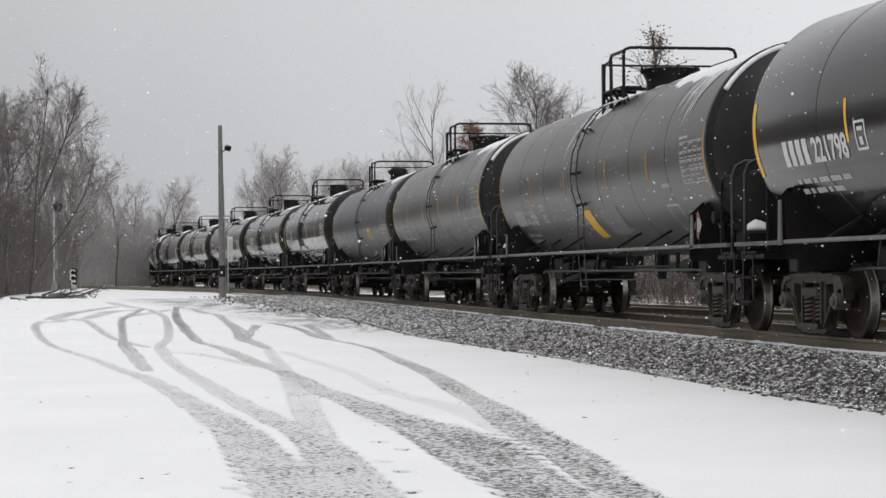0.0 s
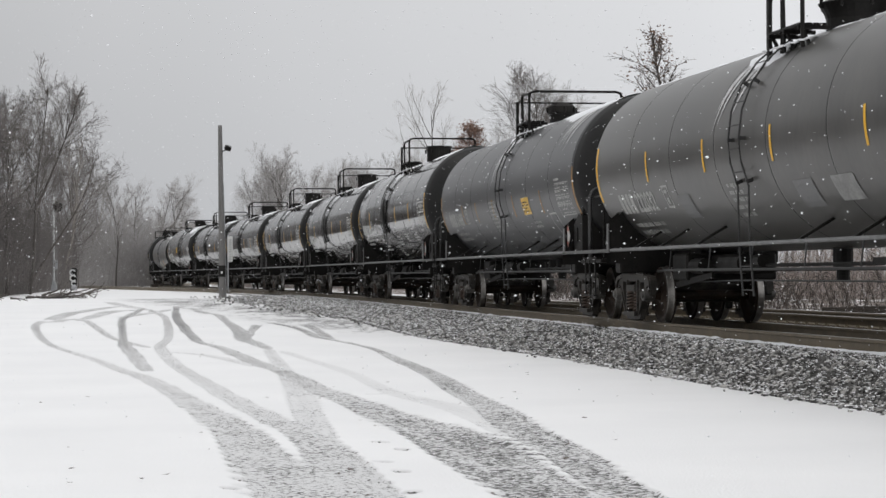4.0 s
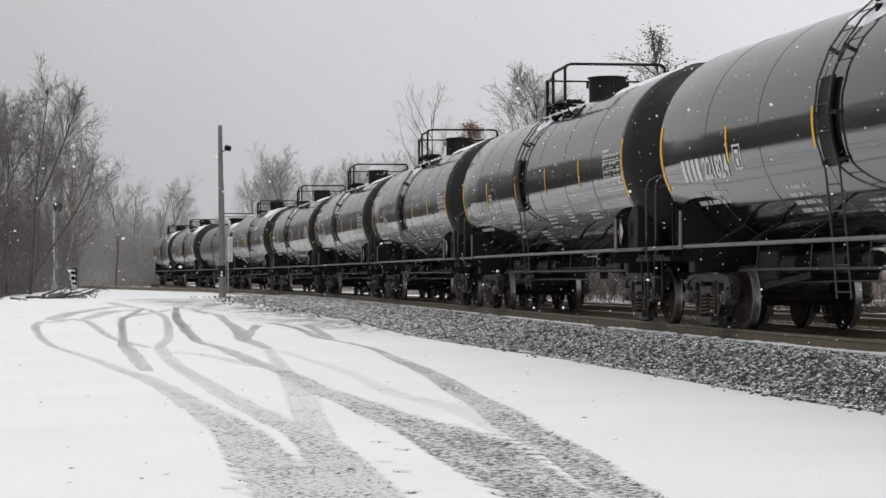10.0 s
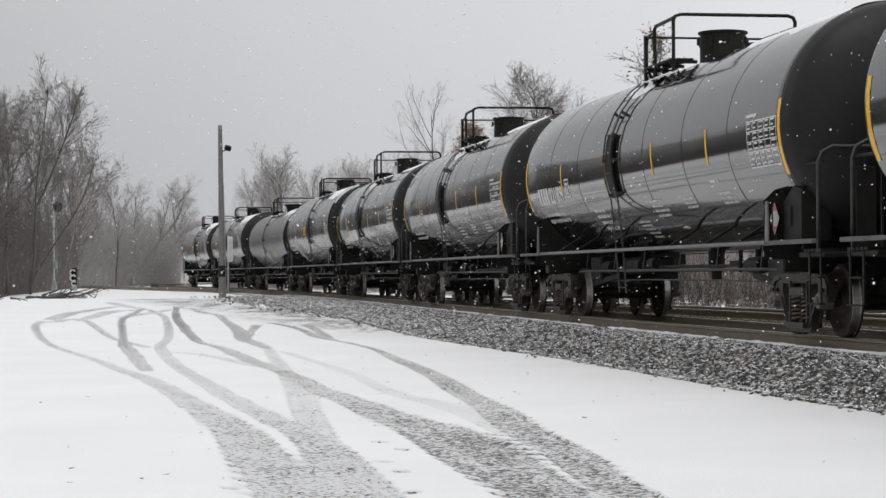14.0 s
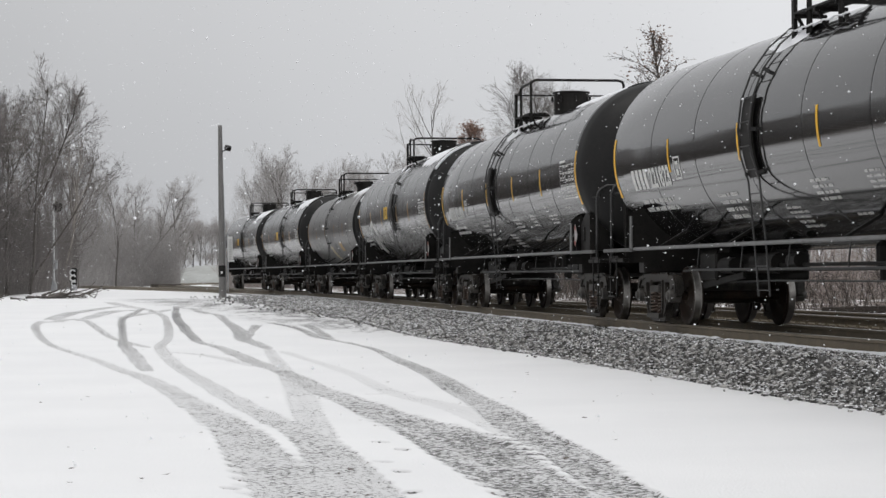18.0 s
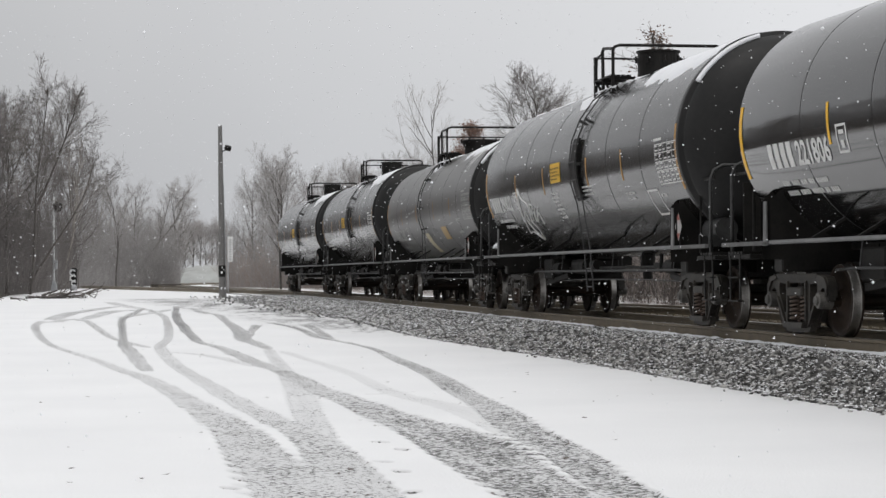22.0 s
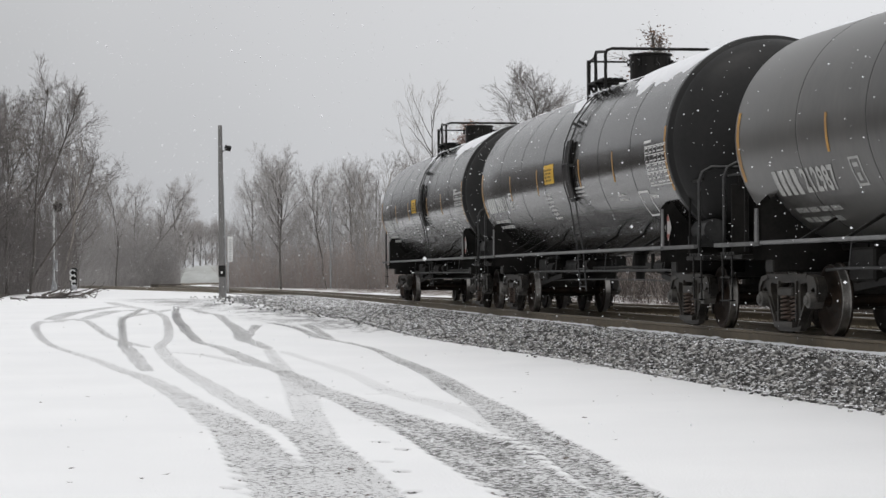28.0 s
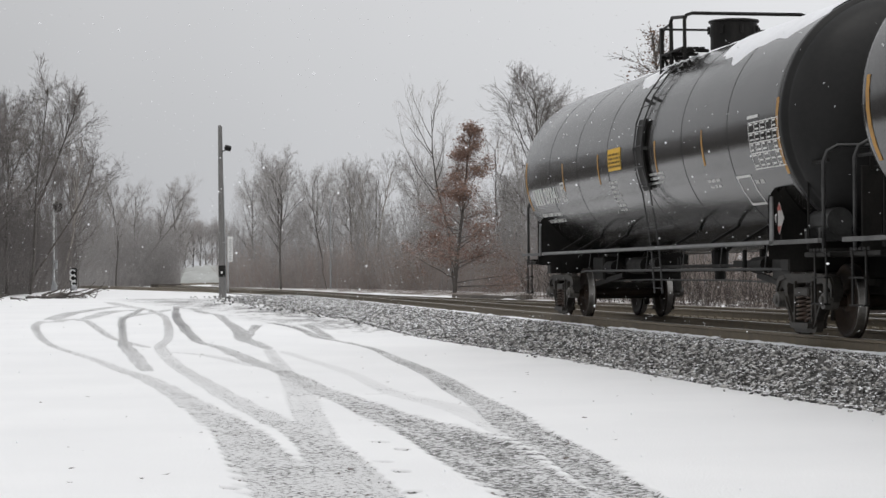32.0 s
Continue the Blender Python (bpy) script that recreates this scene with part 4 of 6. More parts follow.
def step_mesh(s, y):
    """The sill step below one corner."""
    def build(bm):
        x = s * 8.6
        for dx in (-0.2, 0.2):
            box(bm, x + dx - 0.02, x + dx + 0.02, y - 0.01, y + 0.01, 0.42, 1.06)
        for z in (0.42, 0.74):
            box(bm, x - 0.22, x + 0.22, y - 0.04, y + 0.04, z, z + 0.02)
        return FRAME_BLACK, False
    return build


def gear_box_mesh(style):
    """What stands on the leading end's deck: a slotted box or an air drum."""
    def build(bm):
        if style == "box":
            prism(bm, [(7.35, 1.22), (8.05, 1.22), (8.05, 1.85), (7.75, 1.9), (7.35, 1.7)], -1.34, -0.95)
            box(bm, 7.45, 7.7, -1.365, -1.335, 1.4, 1.65, 0.01)
        elif style == "drum":
            rod(bm, (7.6, -1.0, 1.44), (8.3, -1.0, 1.44), 0.17, 20)
            rod(bm, (7.54, -1.0, 1.44), (7.61, -1.0, 1.44), 0.11, 14)
            for x in (7.75, 8.25):
                box(bm, x - 0.04, x + 0.04, -1.25, -0.85, 1.2, 1.36)
        else:
            box(bm, 8.0, 8.5, -1.1, -0.5, 1.1, 1.4, 0.04)
            rod(bm, (7.75, -1.2, 1.2), (7.75, -1.2, 1.75), 0.05, 8)
            rod(bm, (7.75, -1.35, 1.6), (7.75, -1.05, 1.6), 0.09, 10)
        return (FRAME_BLACK if style != "drum" else LADDER_GREY), False
    return build


def brake_gear_mesh(bm):
    """Brake wheel, its gear box and chain at the trailing end."""
    ring = [(-8.6, 0.75 + 0.26 * math.cos(a), 1.9 + 0.26 * math.sin(a)) for a in np.linspace(0, math.tau, 25)]
    tube(bm, ring, 0.02, 6)
    for a in (0, 2.09, 4.19):
        tube(bm, [(-8.6, 0.75, 1.9), (-8.6, 0.75 + 0.26 * math.cos(a), 1.9 + 0.26 * math.sin(a))], 0.015, 5)
    box(bm, -8.55, -8.35, 0.6, 0.9, 1.7, 2.1, 0.02)
    return FRAME_BLACK, False


def ladder_path(x, y0):
    pts = [(-1.36, 0.5), (-1.41, 1.2)]
    for a in (-0.42, -0.2, 0.0, 0.25, 0.5, 0.75, 1.0):
        pts.append((-(R + 0.09) * math.cos(a), TZ + (R + 0.09) * math.sin(a)))
    return pts


def ladder_mesh(x):
    def build(bm):
        pts = ladder_path(x, -R - 0.13)
        for dx in (-0.23, 0.23):
            tube(bm, [(x + dx, a, b) for a, b in pts], 0.014, 6)
        p = smooth_path([(a, b, 0) for a, b in pts], 12)
        d = np.concatenate([[0], np.cumsum(np.hypot(*np.diff(p[:, :2], axis=0).T))])
        for u in np.arange(0.08, d[-1], 0.32):
            a, b = float(np.interp(u, d, p[:, 0])), float(np.interp(u, d, p[:, 1]))
            tube(bm, [(x - 0.23, a, b), (x + 0.23, a, b)], 0.009, 5)
        for z in (TZ - 0.55, TZ, TZ + 0.75):
            for dx in (-0.23, 0.23):
                beam(bm, on_tank(x + dx, z, 0.1), on_tank(x + dx, z, -0.02), 0.03, 0.05)
        return LADDER_GREY, False
    return build


def guard_mesh(x):
    """A dark plate behind the ladder's middle rungs."""
    def build(bm):
        rows = []
        for a in np.linspace(-0.4, 0.28, 8):
            rows.append([bm.verts.new((x + d, -(R + o) * math.cos(a), TZ + (R + o) * math.sin(a))) for d, o in ((-0.21, 0.03), (-0.21, 0.06), (0.21, 0.06), (0.21, 0.03))])
        for p, q in zip(rows, rows[1:]):
            for k in range(4):
                bm.faces.new((p[k], p[(k + 1) % 4], q[(k + 1) % 4], q[k]))
        bm.faces.new(rows[0])
        bm.faces.new(rows[-1][::-1])
        return FRAME_BLACK, False
    return build


def railing_mesh(x0, x1, style):
    """The hooped cage round the valves on top of the tank: one bent rail a mesh."""
    top = TZ + R
    y, low, high = 1.0, TZ + R + CAGE[0], TZ + R + CAGE[1]

    def near(bm):
        tube(bm, [(x0, -y, top - 0.35), (x0, -y, low - 0.05), (x0 + 0.05, -y, low), (x0 + 0.5, -y, low + 0.04), (x0 + 0.55, -y, top - 0.35)] if style else [(x0, -y, top - 0.35), (x0, -y, low + 0.1), (x1, -y, low + 0.1)], 0.025, 6)
        return FRAME_BLACK, False

    def far(bm):
        tube(bm, [(x0, y, top - 0.35), (x0, y, low - 0.05), (x0 + 0.05, y, low), (x1 - 0.1, y, low), (x1, y, top - 0.35)], 0.025, 6)
        return FRAME_BLACK, False

    def hoop(bm):
        tube(bm, [(x1, -y, top - 0.35), (x1, -y, high - 0.1), (x1, -y + 0.03, high - 0.03), (x1, -y + 0.12, high), (x1, y - 0.12, high), (x1, y - 0.03, high - 0.03), (x1, y, high - 0.1), (x1, y, high - 0.32)], 0.03, 6)
        return FRAME_BLACK, False

    def cross(bm):
        tube(bm, [(x0, -y, low), (x0, y, low)], 0.02, 6)
        return FRAME_BLACK, False

    def slope(bm):
        tube(bm, [(x0 + 0.45, -y, top - 0.35), (x0 + 0.45, -y, low + 0.05), (x0 + 0.55, -y, low + 0.12), (x1, -y, high - 0.06)], 0.03, 6)
        return FRAME_BLACK, False

    def corner(bm):
        beam(bm, (x0 - 0.02, -y - 0.02, top - 0.45), (x0 - 0.02, -y - 0.02, low + 0.02), 0.09, 0.045)
        return FRAME_BLACK, False

    return {"near": near, "far": far, "hoop": hoop, "cross": cross, "slope": slope, "corner": corner}


def platform_mesh(x0, x1, y):
    def build(bm):
        top = TZ + R
        for k in range(4):
            yy = y + (k - 1.5) * 0.1
            box(bm, x0, x1, yy - 0.035, yy + 0.035, top - 0.06, top - 0.03)
        for x in (x0 + 0.05, (x0 + x1) / 2, x1 - 0.05):
            beam(bm, (x, y * 1.22, top - 0.085), (x, y * 0.7, top - 0.085), 0.05, 0.05)
            beam(bm, (x, y * 1.15, top - 0.1), (x, y * 1.0, top - 0.36), 0.04, 0.04)
        return FRAME_BLACK, False
    return build


def deck_snow_mesh(x0, x1):
    """Snow along the edge of the platform."""
    def build(bm):
        pts = [(x0 - 0.25 + (x1 - x0 + 0.5) * k / 14, -1.03 - 0.02 * math.sin(k * 1.7), TZ + R - 0.26 + 0.01 * math.sin(k * 2.3)) for k in range(15)]
        tube(bm, pts, 0.014, 6)
        return SNOWCAP, True
    return build


def wedge_mesh(x0):
    """A wedge of snow banked on the tank against the platform's foot."""
    def build(bm):
        rows = []
        for i in range(13):
            u = i / 12
            x = x0 - 1.0 + 1.5 * u
            wide = 0.05 + 0.24 * math.sin(math.pi * min(1.0, u * 0.8 + 0.05)) * (1 + 0.3 * noise.noise((x * 5, x0, 0)))
            mid = 0.62 + 0.05 * (1 - u)
            rows.append([bm.verts.new((x, -(R + o) * math.sin(mid + d * wide), TZ + (R + o) * math.cos(mid + d * wide))) for d, o in ((-0.6, 0.0), (-0.3, 0.035), (0.1, 0.045), (0.45, 0.02), (0.7, 0.0))])
        for p, q in zip(rows, rows[1:]):
            for k in range(4):
                bm.faces.new((p[k], q[k], q[k + 1], p[k + 1]))
        bmesh.ops.recalc_face_normals(bm, faces=bm.faces)
        return SNOWCAP, True
    return build


def housing_mesh(xc, style):
    """The valve housing: a lidded drum, a wide flanged manway or a small dome."""
    def build(bm):
        top = TZ + R
        if style == "drum":
            prof = [(top - 0.1, 0.37), (top + 0.42, 0.37), (top + 0.43, 0.4), (top + 0.46, 0.4), (top + 0.47, 0.34), (top + 0.48, 0.05)]
        elif style == "manway":
            prof = [(top - 0.1, 0.42), (top + 0.1, 0.42), (top + 0.16, 0.44), (top + 0.27, 0.5), (top + 0.31, 0.53), (top + 0.34, 0.46), (top + 0.36, 0.05)]
        else:
            prof = [(top - 0.1, 0.27), (top + 0.2, 0.27), (top + 0.21, 0.31), (top + 0.26, 0.31), (top + 0.38, 0.29), (top + 0.46, 0.2), (top + 0.49, 0.04)]
        lathe(bm, prof, 28, "Z")
        for k in range(8):
            a = k * math.tau / 8
            r = prof[3][1] + 0.01
            rod(bm, (r * math.cos(a), r * math.sin(a), top + 0.24), (r * math.cos(a), r * math.sin(a), top + 0.36), 0.025, 6)
        rod(bm, (0.62, 0.3, top - 0.1), (0.62, 0.3, top + 0.16), 0.08, 10)
        rod(bm, (0.62, 0.3, top + 0.16), (0.62, 0.3, top + 0.22), 0.12, 10)
        bmesh.ops.translate(bm, verts=bm.verts, vec=(xc, 0, 0))
        return FRAME_BLACK, False
    return build


def under_mesh(bm):
    """Brake pipes, reservoir and the bottom outlet."""
    tube(bm, [(-6.6, -0.45, 0.92), (6.6, -0.45, 0.92)], 0.03, 6)
    tube(bm, [(-6.6, 0.35, 0.86), (6.6, 0.35, 0.86)], 0.03, 6)
    rod(bm, (-3.8, -0.45, 0.95), (-2.8, -0.45, 0.95), 0.15, 14)
    rod(bm, (-2.2, -0.5, 0.98), (-1.85, -0.5, 0.98), 0.1, 12)
    rod(bm, (0, 0, 1.2), (0, 0, 0.86), 0.14, 12)
    rod(bm, (0, 0, 0.88), (0, 0, 0.7), 0.09, 12)
    # guessed brake levers and boxes beside the trucks, added to fill the dark there
    for s in (-1, 1):
        box(bm, s * 4.9, s * 5.7, -0.75, 0.75, 0.7, 1.12, 0.03)
        box(bm, s * 4.2, s * 4.9, -0.35, 0.5, 0.8, 1.1, 0.03)
        beam(bm, (s * 5.6, -0.7, 0.62), (s * 3.9, -0.62, 0.78), 0.05, 0.09)
        rod(bm, (s * 4.6, -0.7, 0.92), (s * 4.05, -0.7, 0.92), 0.12, 12)
    for x in (3.2, 4.0, 4.8):
        rod(bm, (x, -0.6, 0.82), (x, -0.6, 1.15), 0.035, 8)
    beam(bm, (2.4, -0.5, 0.95), (5.6, -0.5, 0.95), 0.05, 0.09)
    for x in (-6.0, -3.4, 3.4, 6.0):
        beam(bm, (x, -0.45, 0.92), (x, -0.3, 1.25), 0.04, 0.06)
    return FRAME_BLACK, False


def train_pipe_mesh(bm):
    """The long air pipe, its hangers and the brake rods below it."""
    tube(bm, [(-6.2, -0.85, 0.84), (-5.4, -0.95, 0.86), (-2, -0.95, 0.86), (2, -0.95, 0.86), (5.4, -0.95, 0.86), (6.2, -0.85, 0.84)], 0.021, 7)
    tube(bm, [(-6.0, -0.55, 0.66), (-2.5, -0.6, 0.7), (2.5, -0.6, 0.7), (6.0, -0.55, 0.66)], 0.014, 6)
    for x in (-5.2, -3.1, -1.1, 1.1, 3.1, 5.2):
        beam(bm, (x, -0.95, 0.84), (x, -0.9, 1.28), 0.03, 0.012)
    return LADDER_GREY, False


def seam_mesh(bm):
    """A thin weld seam round the barrel's yard side and crown."""
    rows = []
    for k in range(41):
        a = -1.2 + 2.9 * k / 40
        rows.append([bm.verts.new((d, -(R + o) * math.cos(a), TZ + (R + o) * math.sin(a))) for d, o in ((-0.007, 0.0), (-0.004, 0.002), (0.004, 0.002), (0.007, 0.0))])
    for p, q in zip(rows, rows[1:]):
        for k in range(3):
            bm.faces.new((p[k], q[k], q[k + 1], p[k + 1]))
    bmesh.ops.recalc_face_normals(bm, faces=bm.faces)
    return SEAM, False


def bars(bm, x0, x1, z0, z1, rows, rng, gap=0.5, words=4):
    """Lines of small stencilled writing, as plain bars."""
    h = (z1 - z0) / rows
    w = max(0.022, min(0.05, h * 0.36))
    for k in range(rows):
        z = z1 - (k + 1) * h
        x = x0
        end = x1 - rng.random() * 0.3 * (x1 - x0)
        left = rng.randint(2, 7)
        while x < end:
            decal(bm, x, x + w, z, z + h * (1 - gap), nz=1)
            x += w * 1.45
            left -= 1
            if left == 0:
                x += w * 1.6
                left = rng.randint(2, 7)


def figures(car, text, x0, x1, z, height, mat):
    """Painted figures that lie on the tank's flank, from x0 to x1."""
    cu = bpy.data.curves.new("figures", "FONT")
    cu.body, cu.size, cu.offset, cu.resolution_u = text, 1.0, 0.03, 3
    tmp = bpy.data.objects.new("tmp", cu)
    scene.collection.objects.link(tmp)
    dg = bpy.context.evaluated_depsgraph_get()
    me = bpy.data.meshes.new_from_object(tmp.evaluated_get(dg))
    bpy.data.objects.remove(tmp)
    bm = bmesh.new()
    bm.from_mesh(me)
    bpy.data.meshes.remove(me)
    lo = [min(v.co[k] for v in bm.verts) for k in (0, 1)]
    hi = [max(v.co[k] for v in bm.verts) for k in (0, 1)]
    for k in range(1, 5):
        bmesh.ops.bisect_plane(bm, geom=bm.verts[:] + bm.edges[:] + bm.faces[:], plane_co=(0, lo[1] + (hi[1] - lo[1]) * k / 5, 0), plane_no=(0, 1, 0))
    for v in bm.verts:
        v.co = on_tank(x0 + (v.co.x - lo[0]) / (hi[0] - lo[0]) * (x1 - x0), z + (v.co.y - lo[1]) / (hi[1] - lo[1]) * height, 0.007)
    return tagged(part("car_number", bm, mat, car, "white stencilled car number"), kind="stuff")


def mark_blocks(bm, x, z, h, n=4):
    """The owner's initials as plain blocks."""
    for k in range(n):
        decal(bm, x + k * 0.225, x + k * 0.225 + 0.155, z, z + h, nz=2)


def snow_patches(seed, amount, spec_x):
    """Snow left along the crown, with tongues that slid down the flank."""
    def build(bm):
        rng = random.Random(seed)
        nx, na = 90, 12
        x0, x1 = -7.6, 7.7
        for side in (-1, 1):
            cols = []
            for i in range(nx + 1):
                x = x0 + (x1 - x0) * i / nx
                near = max(0.0, 1 - ((x - spec_x + 0.75) / 0.8) ** 2) * 0.42 + max(0.0, 1 - ((x - 5.7) / 2.5) ** 4) * 0.5
                reach = amount * (0.2 + near + 0.16 * noise.noise((x * 1.7, seed * 3.1, side)) + 0.12 * noise.noise((x * 6, seed, side)))
                if side > 0:
                    reach *= 0.8
                reach = max(0.05, reach)
                cols.append([(x, side * (R + (0.035 if k < na else 0.0)) * math.sin(reach * k / na), TZ + (R + (0.03 * (1 - (k / na) ** 4) + 0.001)) * math.cos(reach * k / na)) for k in range(na + 1)])
            vs = [[bm.verts.new(p) for p in col] for col in cols]
            for i in range(nx):
                for k in range(na):
                    q = (vs[i][k], vs[i + 1][k], vs[i + 1][k + 1], vs[i][k + 1])
                    bm.faces.new(q if side < 0 else q[::-1])
        bmesh.ops.recalc_face_normals(bm, faces=bm.faces)
        return SNOWCAP, True
    return build


def tank_car(spec):
    kind = spec["kind"]
    set_shell(kind)
    rng = random.Random(spec["seed"])
    car = new("tank_car")
    tagged(car, spec["label"], "tank car", "freight train of tank cars")
    paint, mark = spec["paint"], spec["mark"]

    def tank_build(bm):
        tank_mesh(bm)
        return paint, True

    tank = part("tank", shared("tank_" + paint.name, tank_build), None, car, spec["tank"])
    for x in np.linspace(-HALF, HALF, 8)[1:-1]:
        part("weld_seam", shared("seam", seam_mesh), None, tank).location.x = float(x)
    lip = {"b": 0.03, "d": 0.014}.get(kind, 0.0)
    hd = part("tank_head", shared("head%.2f" % lip, head_mesh(lip)), None, car, "matt black domed end")
    if kind == "b" or spec["number"] == "290022":
        part("head_snow", shared("head_snow", head_snow_mesh), None, hd, "roll of snow behind the lip")
    for s in (-1, 1):
        part("stub_sill", shared("stub_sill%d" % s, stub_sill_mesh(s)), None, car)
        bp = part("bolster", shared("bolster_plate%d" % s, bolster_plate_mesh(s)), None, car, "black saddle plate under the tank")
        for y in (-1.46, 1.46):
            part("flange", shared("flange%d%d" % (s, y > 0), flange_mesh(s, y)), None, bp, "worn grey flange")
            part("end_sill", shared("end_sill%d%d" % (s, y > 0), end_sill_mesh(s, y)), None, car, "worn grey steel edge")
        dk = part("end_deck", shared("end_deck%d" % s, end_deck_mesh(s)), None, car)
        for k in range(5):
            bd = part("board", shared("deck_board%d" % s, board_mesh(s)), None, dk)
            bd.location.x = s * 0.125 * k
        part("coupler", shared("coupler%d" % s, coupler_mesh(s)), None, car, "cast knuckle coupler with an air hose")
        hoop = part("end_railing", shared("end_hoop%d" % s, end_hoop_mesh(s)), None, car)
        for y in (-1.3, -0.75, -0.3, 0.3, 0.75, 1.3):
            part("post", shared("end_post%d%.2f" % (s, y), end_post_mesh(s, y)), None, hoop)
        for y in (-1.36, 1.36):
            part("step", shared("step%d%d" % (s, y > 0), step_mesh(s, y)), None, car)
        add_truck(car, s * TRUCK)
    for y in (-1.44, 1.44):
        sr = part("side_rail", shared("side_rail%d" % (y > 0), side_rail_mesh(y)), None, car, "thin worn grey pipe along the side")
        for x in (-5.6, -4.1, -2.2, 2.2, 4.1, 5.6):
            st = part("strut", shared("strut%d" % (y > 0), strut_mesh(y)), None, sr)
            st.location.x = x
    part("gear_box", shared("gear_" + spec["gear"], gear_box_mesh(spec["gear"])), None, car, "air drum" if spec["gear"] == "drum" else "black equipment box")
    if spec["gear"] == "valve":
        bm = bmesh.new()
        bmesh.ops.create_uvsphere(bm, u_segments=12, v_segments=8, radius=0.2, matrix=Matrix.Translation((8.25, -0.82, 1.42)) @ Matrix.Diagonal((0.95, 1.0, 0.6, 1)))
        for v in bm.verts:
            v.co.z = max(1.395, v.co.z + 0.05 * noise.noise(v.co * 6.0))
        part("snow_lump", bm, SNOWCAP, car, "small cushion of snow", True)
    part("brake_wheel", shared("brake_gear", brake_gear_mesh), None, car)
    part("train_pipe", shared("train_pipe", train_pipe_mesh), None, car, "thin grey pipe under the tank")
    part("underfloor_pipe", shared("under", under_mesh), None, car, "brake pipes, air reservoir and bottom outlet")
    lx = spec["ladder"]
    ld = part("ladder", shared("ladder%.2f" % lx, ladder_mesh(lx)), None, car)
    if kind in "ad":
        part("ladder_guard", shared("guard%.2f" % lx, guard_mesh(lx)), None, ld)
    x0, x1 = lx + spec["deck_at"], lx + spec["deck"]
    for y in (-0.86, 0.86):
        pf = part("platform", shared("platform%.2f%.2f%d" % (x0, x1, y > 0), platform_mesh(x0, x1, y)), None, car, "open steel grating")
        if y < 0:
            part("snow_wedge", shared("snow_wedge%.2f" % x0, wedge_mesh(x0)), None, pf, "snow banked at the platform's foot")
            part("deck_snow", shared("deck_snow%.2f" % x0, deck_snow_mesh(x0, x1)), None, pf, "snow along the grating's edge")
    rails = railing_mesh(x0, x1, spec["round"])
    rl = None
    for key, build in rails.items():
        piece = part("railing" if rl is None else "rail_bar", shared("railing%s%.2f%.2f%d" % (key, x0, x1, spec["round"]), build), None, rl or car)
        rl = rl or piece
    xc = x0 + spec["drum_at"]
    part("valve_housing", shared("housing%.2f%s" % (xc, spec["housing"]), housing_mesh(xc, spec["housing"])), None, car)
    part("snow_cap", shared("snow%d" % spec["seed"], snow_patches(spec["seed"], spec["snow"], spec["ladder"])), None, car, "thin melting snow along the crown")

    if kind in "bc":
        srng = random.Random(spec["seed"] * 7)
        for xc, n, most in ((6.6, 8, 1.4), (spec["ladder"] - 0.7, 8, 1.5)):
            for k in range(n):
                bm = bmesh.new()
                x = xc + srng.gauss(0, 0.3)
                top, low = TZ + R * math.cos(0.2), TZ + R * math.cos(srng.uniform(0.95, most))
                m = 8
                w = srng.uniform(0.05, 0.16)
                cols = [[bm.verts.new(on_tank(x + d * w * (1 - q / m) + 0.03 * math.sin(q) - 0.45 * (q / m) ** 2, top + (low - top) * q / m, 0.01)) for q in range(m + 1)] for d in (-1, 1)]
                for q in range(m):
                    bm.faces.new((cols[0][q], cols[1][q], cols[1][q + 1], cols[0][q + 1]))
                part("snow_streak", bm, SLUSH, tank, "streak of sliding snow")
    for x, z0, z1, w in spec["stripes"]:
        bm = bmesh.new()
        decal(bm, x - w / 2, x + w / 2, z0, z1)
        part("stripe", bm, spec["tape"], car, "upright reflective stripe")
    bm = bmesh.new()
    nx, nz = spec["number_x"], spec["number_z"]
    mark_blocks(bm, nx, nz, 0.31)
    tagged(part("owner_mark", bm, mark, car, "four white painted blocks"), kind="stuff")
    figures(car, spec["number"], nx + 0.98, nx + 0.98 + 0.185 * len(spec["number"]), nz, 0.31, mark)
    bm = bmesh.new()
    bars(bm, nx + 0.15, nx + 1.9, nz - 0.34, nz - 0.1, 2, rng, 0.5, 5)
    tagged(part("stencil", bm, mark, car), kind="stuff")
    # framed test mark beside the number
    bm = bmesh.new()
    bx, bz = spec["box_at"]
    for a, b, c, d in ((0, 0.32, 0, 0.03), (0, 0.32, 0.31, 0.34), (0, 0.035, 0, 0.34), (0.285, 0.32, 0, 0.34), (0.11, 0.21, 0.06, 0.15), (0.08, 0.24, 0.22, 0.27)):
        decal(bm, bx + a, bx + b, bz + c, bz + d, nz=2)
    part("test_mark", bm, mark, car, "small framed mark")
    # table of dates near the leading end
    bm = bmesh.new()
    tx = spec["table_x"]
    for r in range(9):
        for c in range(5):
            if rng.random() < 0.85:
                decal(bm, tx + c * 0.24 + 0.03, tx + c * 0.24 + rng.uniform(0.12, 0.2), spec["table_z"] - 0.03 - r * 0.066, spec["table_z"] - 0.008 - r * 0.066, nz=1)
    for c in range(6):
        decal(bm, tx + c * 0.24 - 0.012, tx + c * 0.24 + 0.004, spec["table_z"] - 0.6, spec["table_z"] + 0.02)
    for r in (0, 2, 4, 6, 9):
        decal(bm, tx, tx + 1.2, spec["table_z"] - r * 0.066 - 0.002, spec["table_z"] - r * 0.066 + 0.012, nz=1)
    decal(bm, tx - 0.05, tx + 0.4, spec["table_z"] + 0.06, spec["table_z"] + 0.1, nz=1)
    tagged(part("data_table", bm, mark, car, "white table of stencilled dates"), kind="stuff")
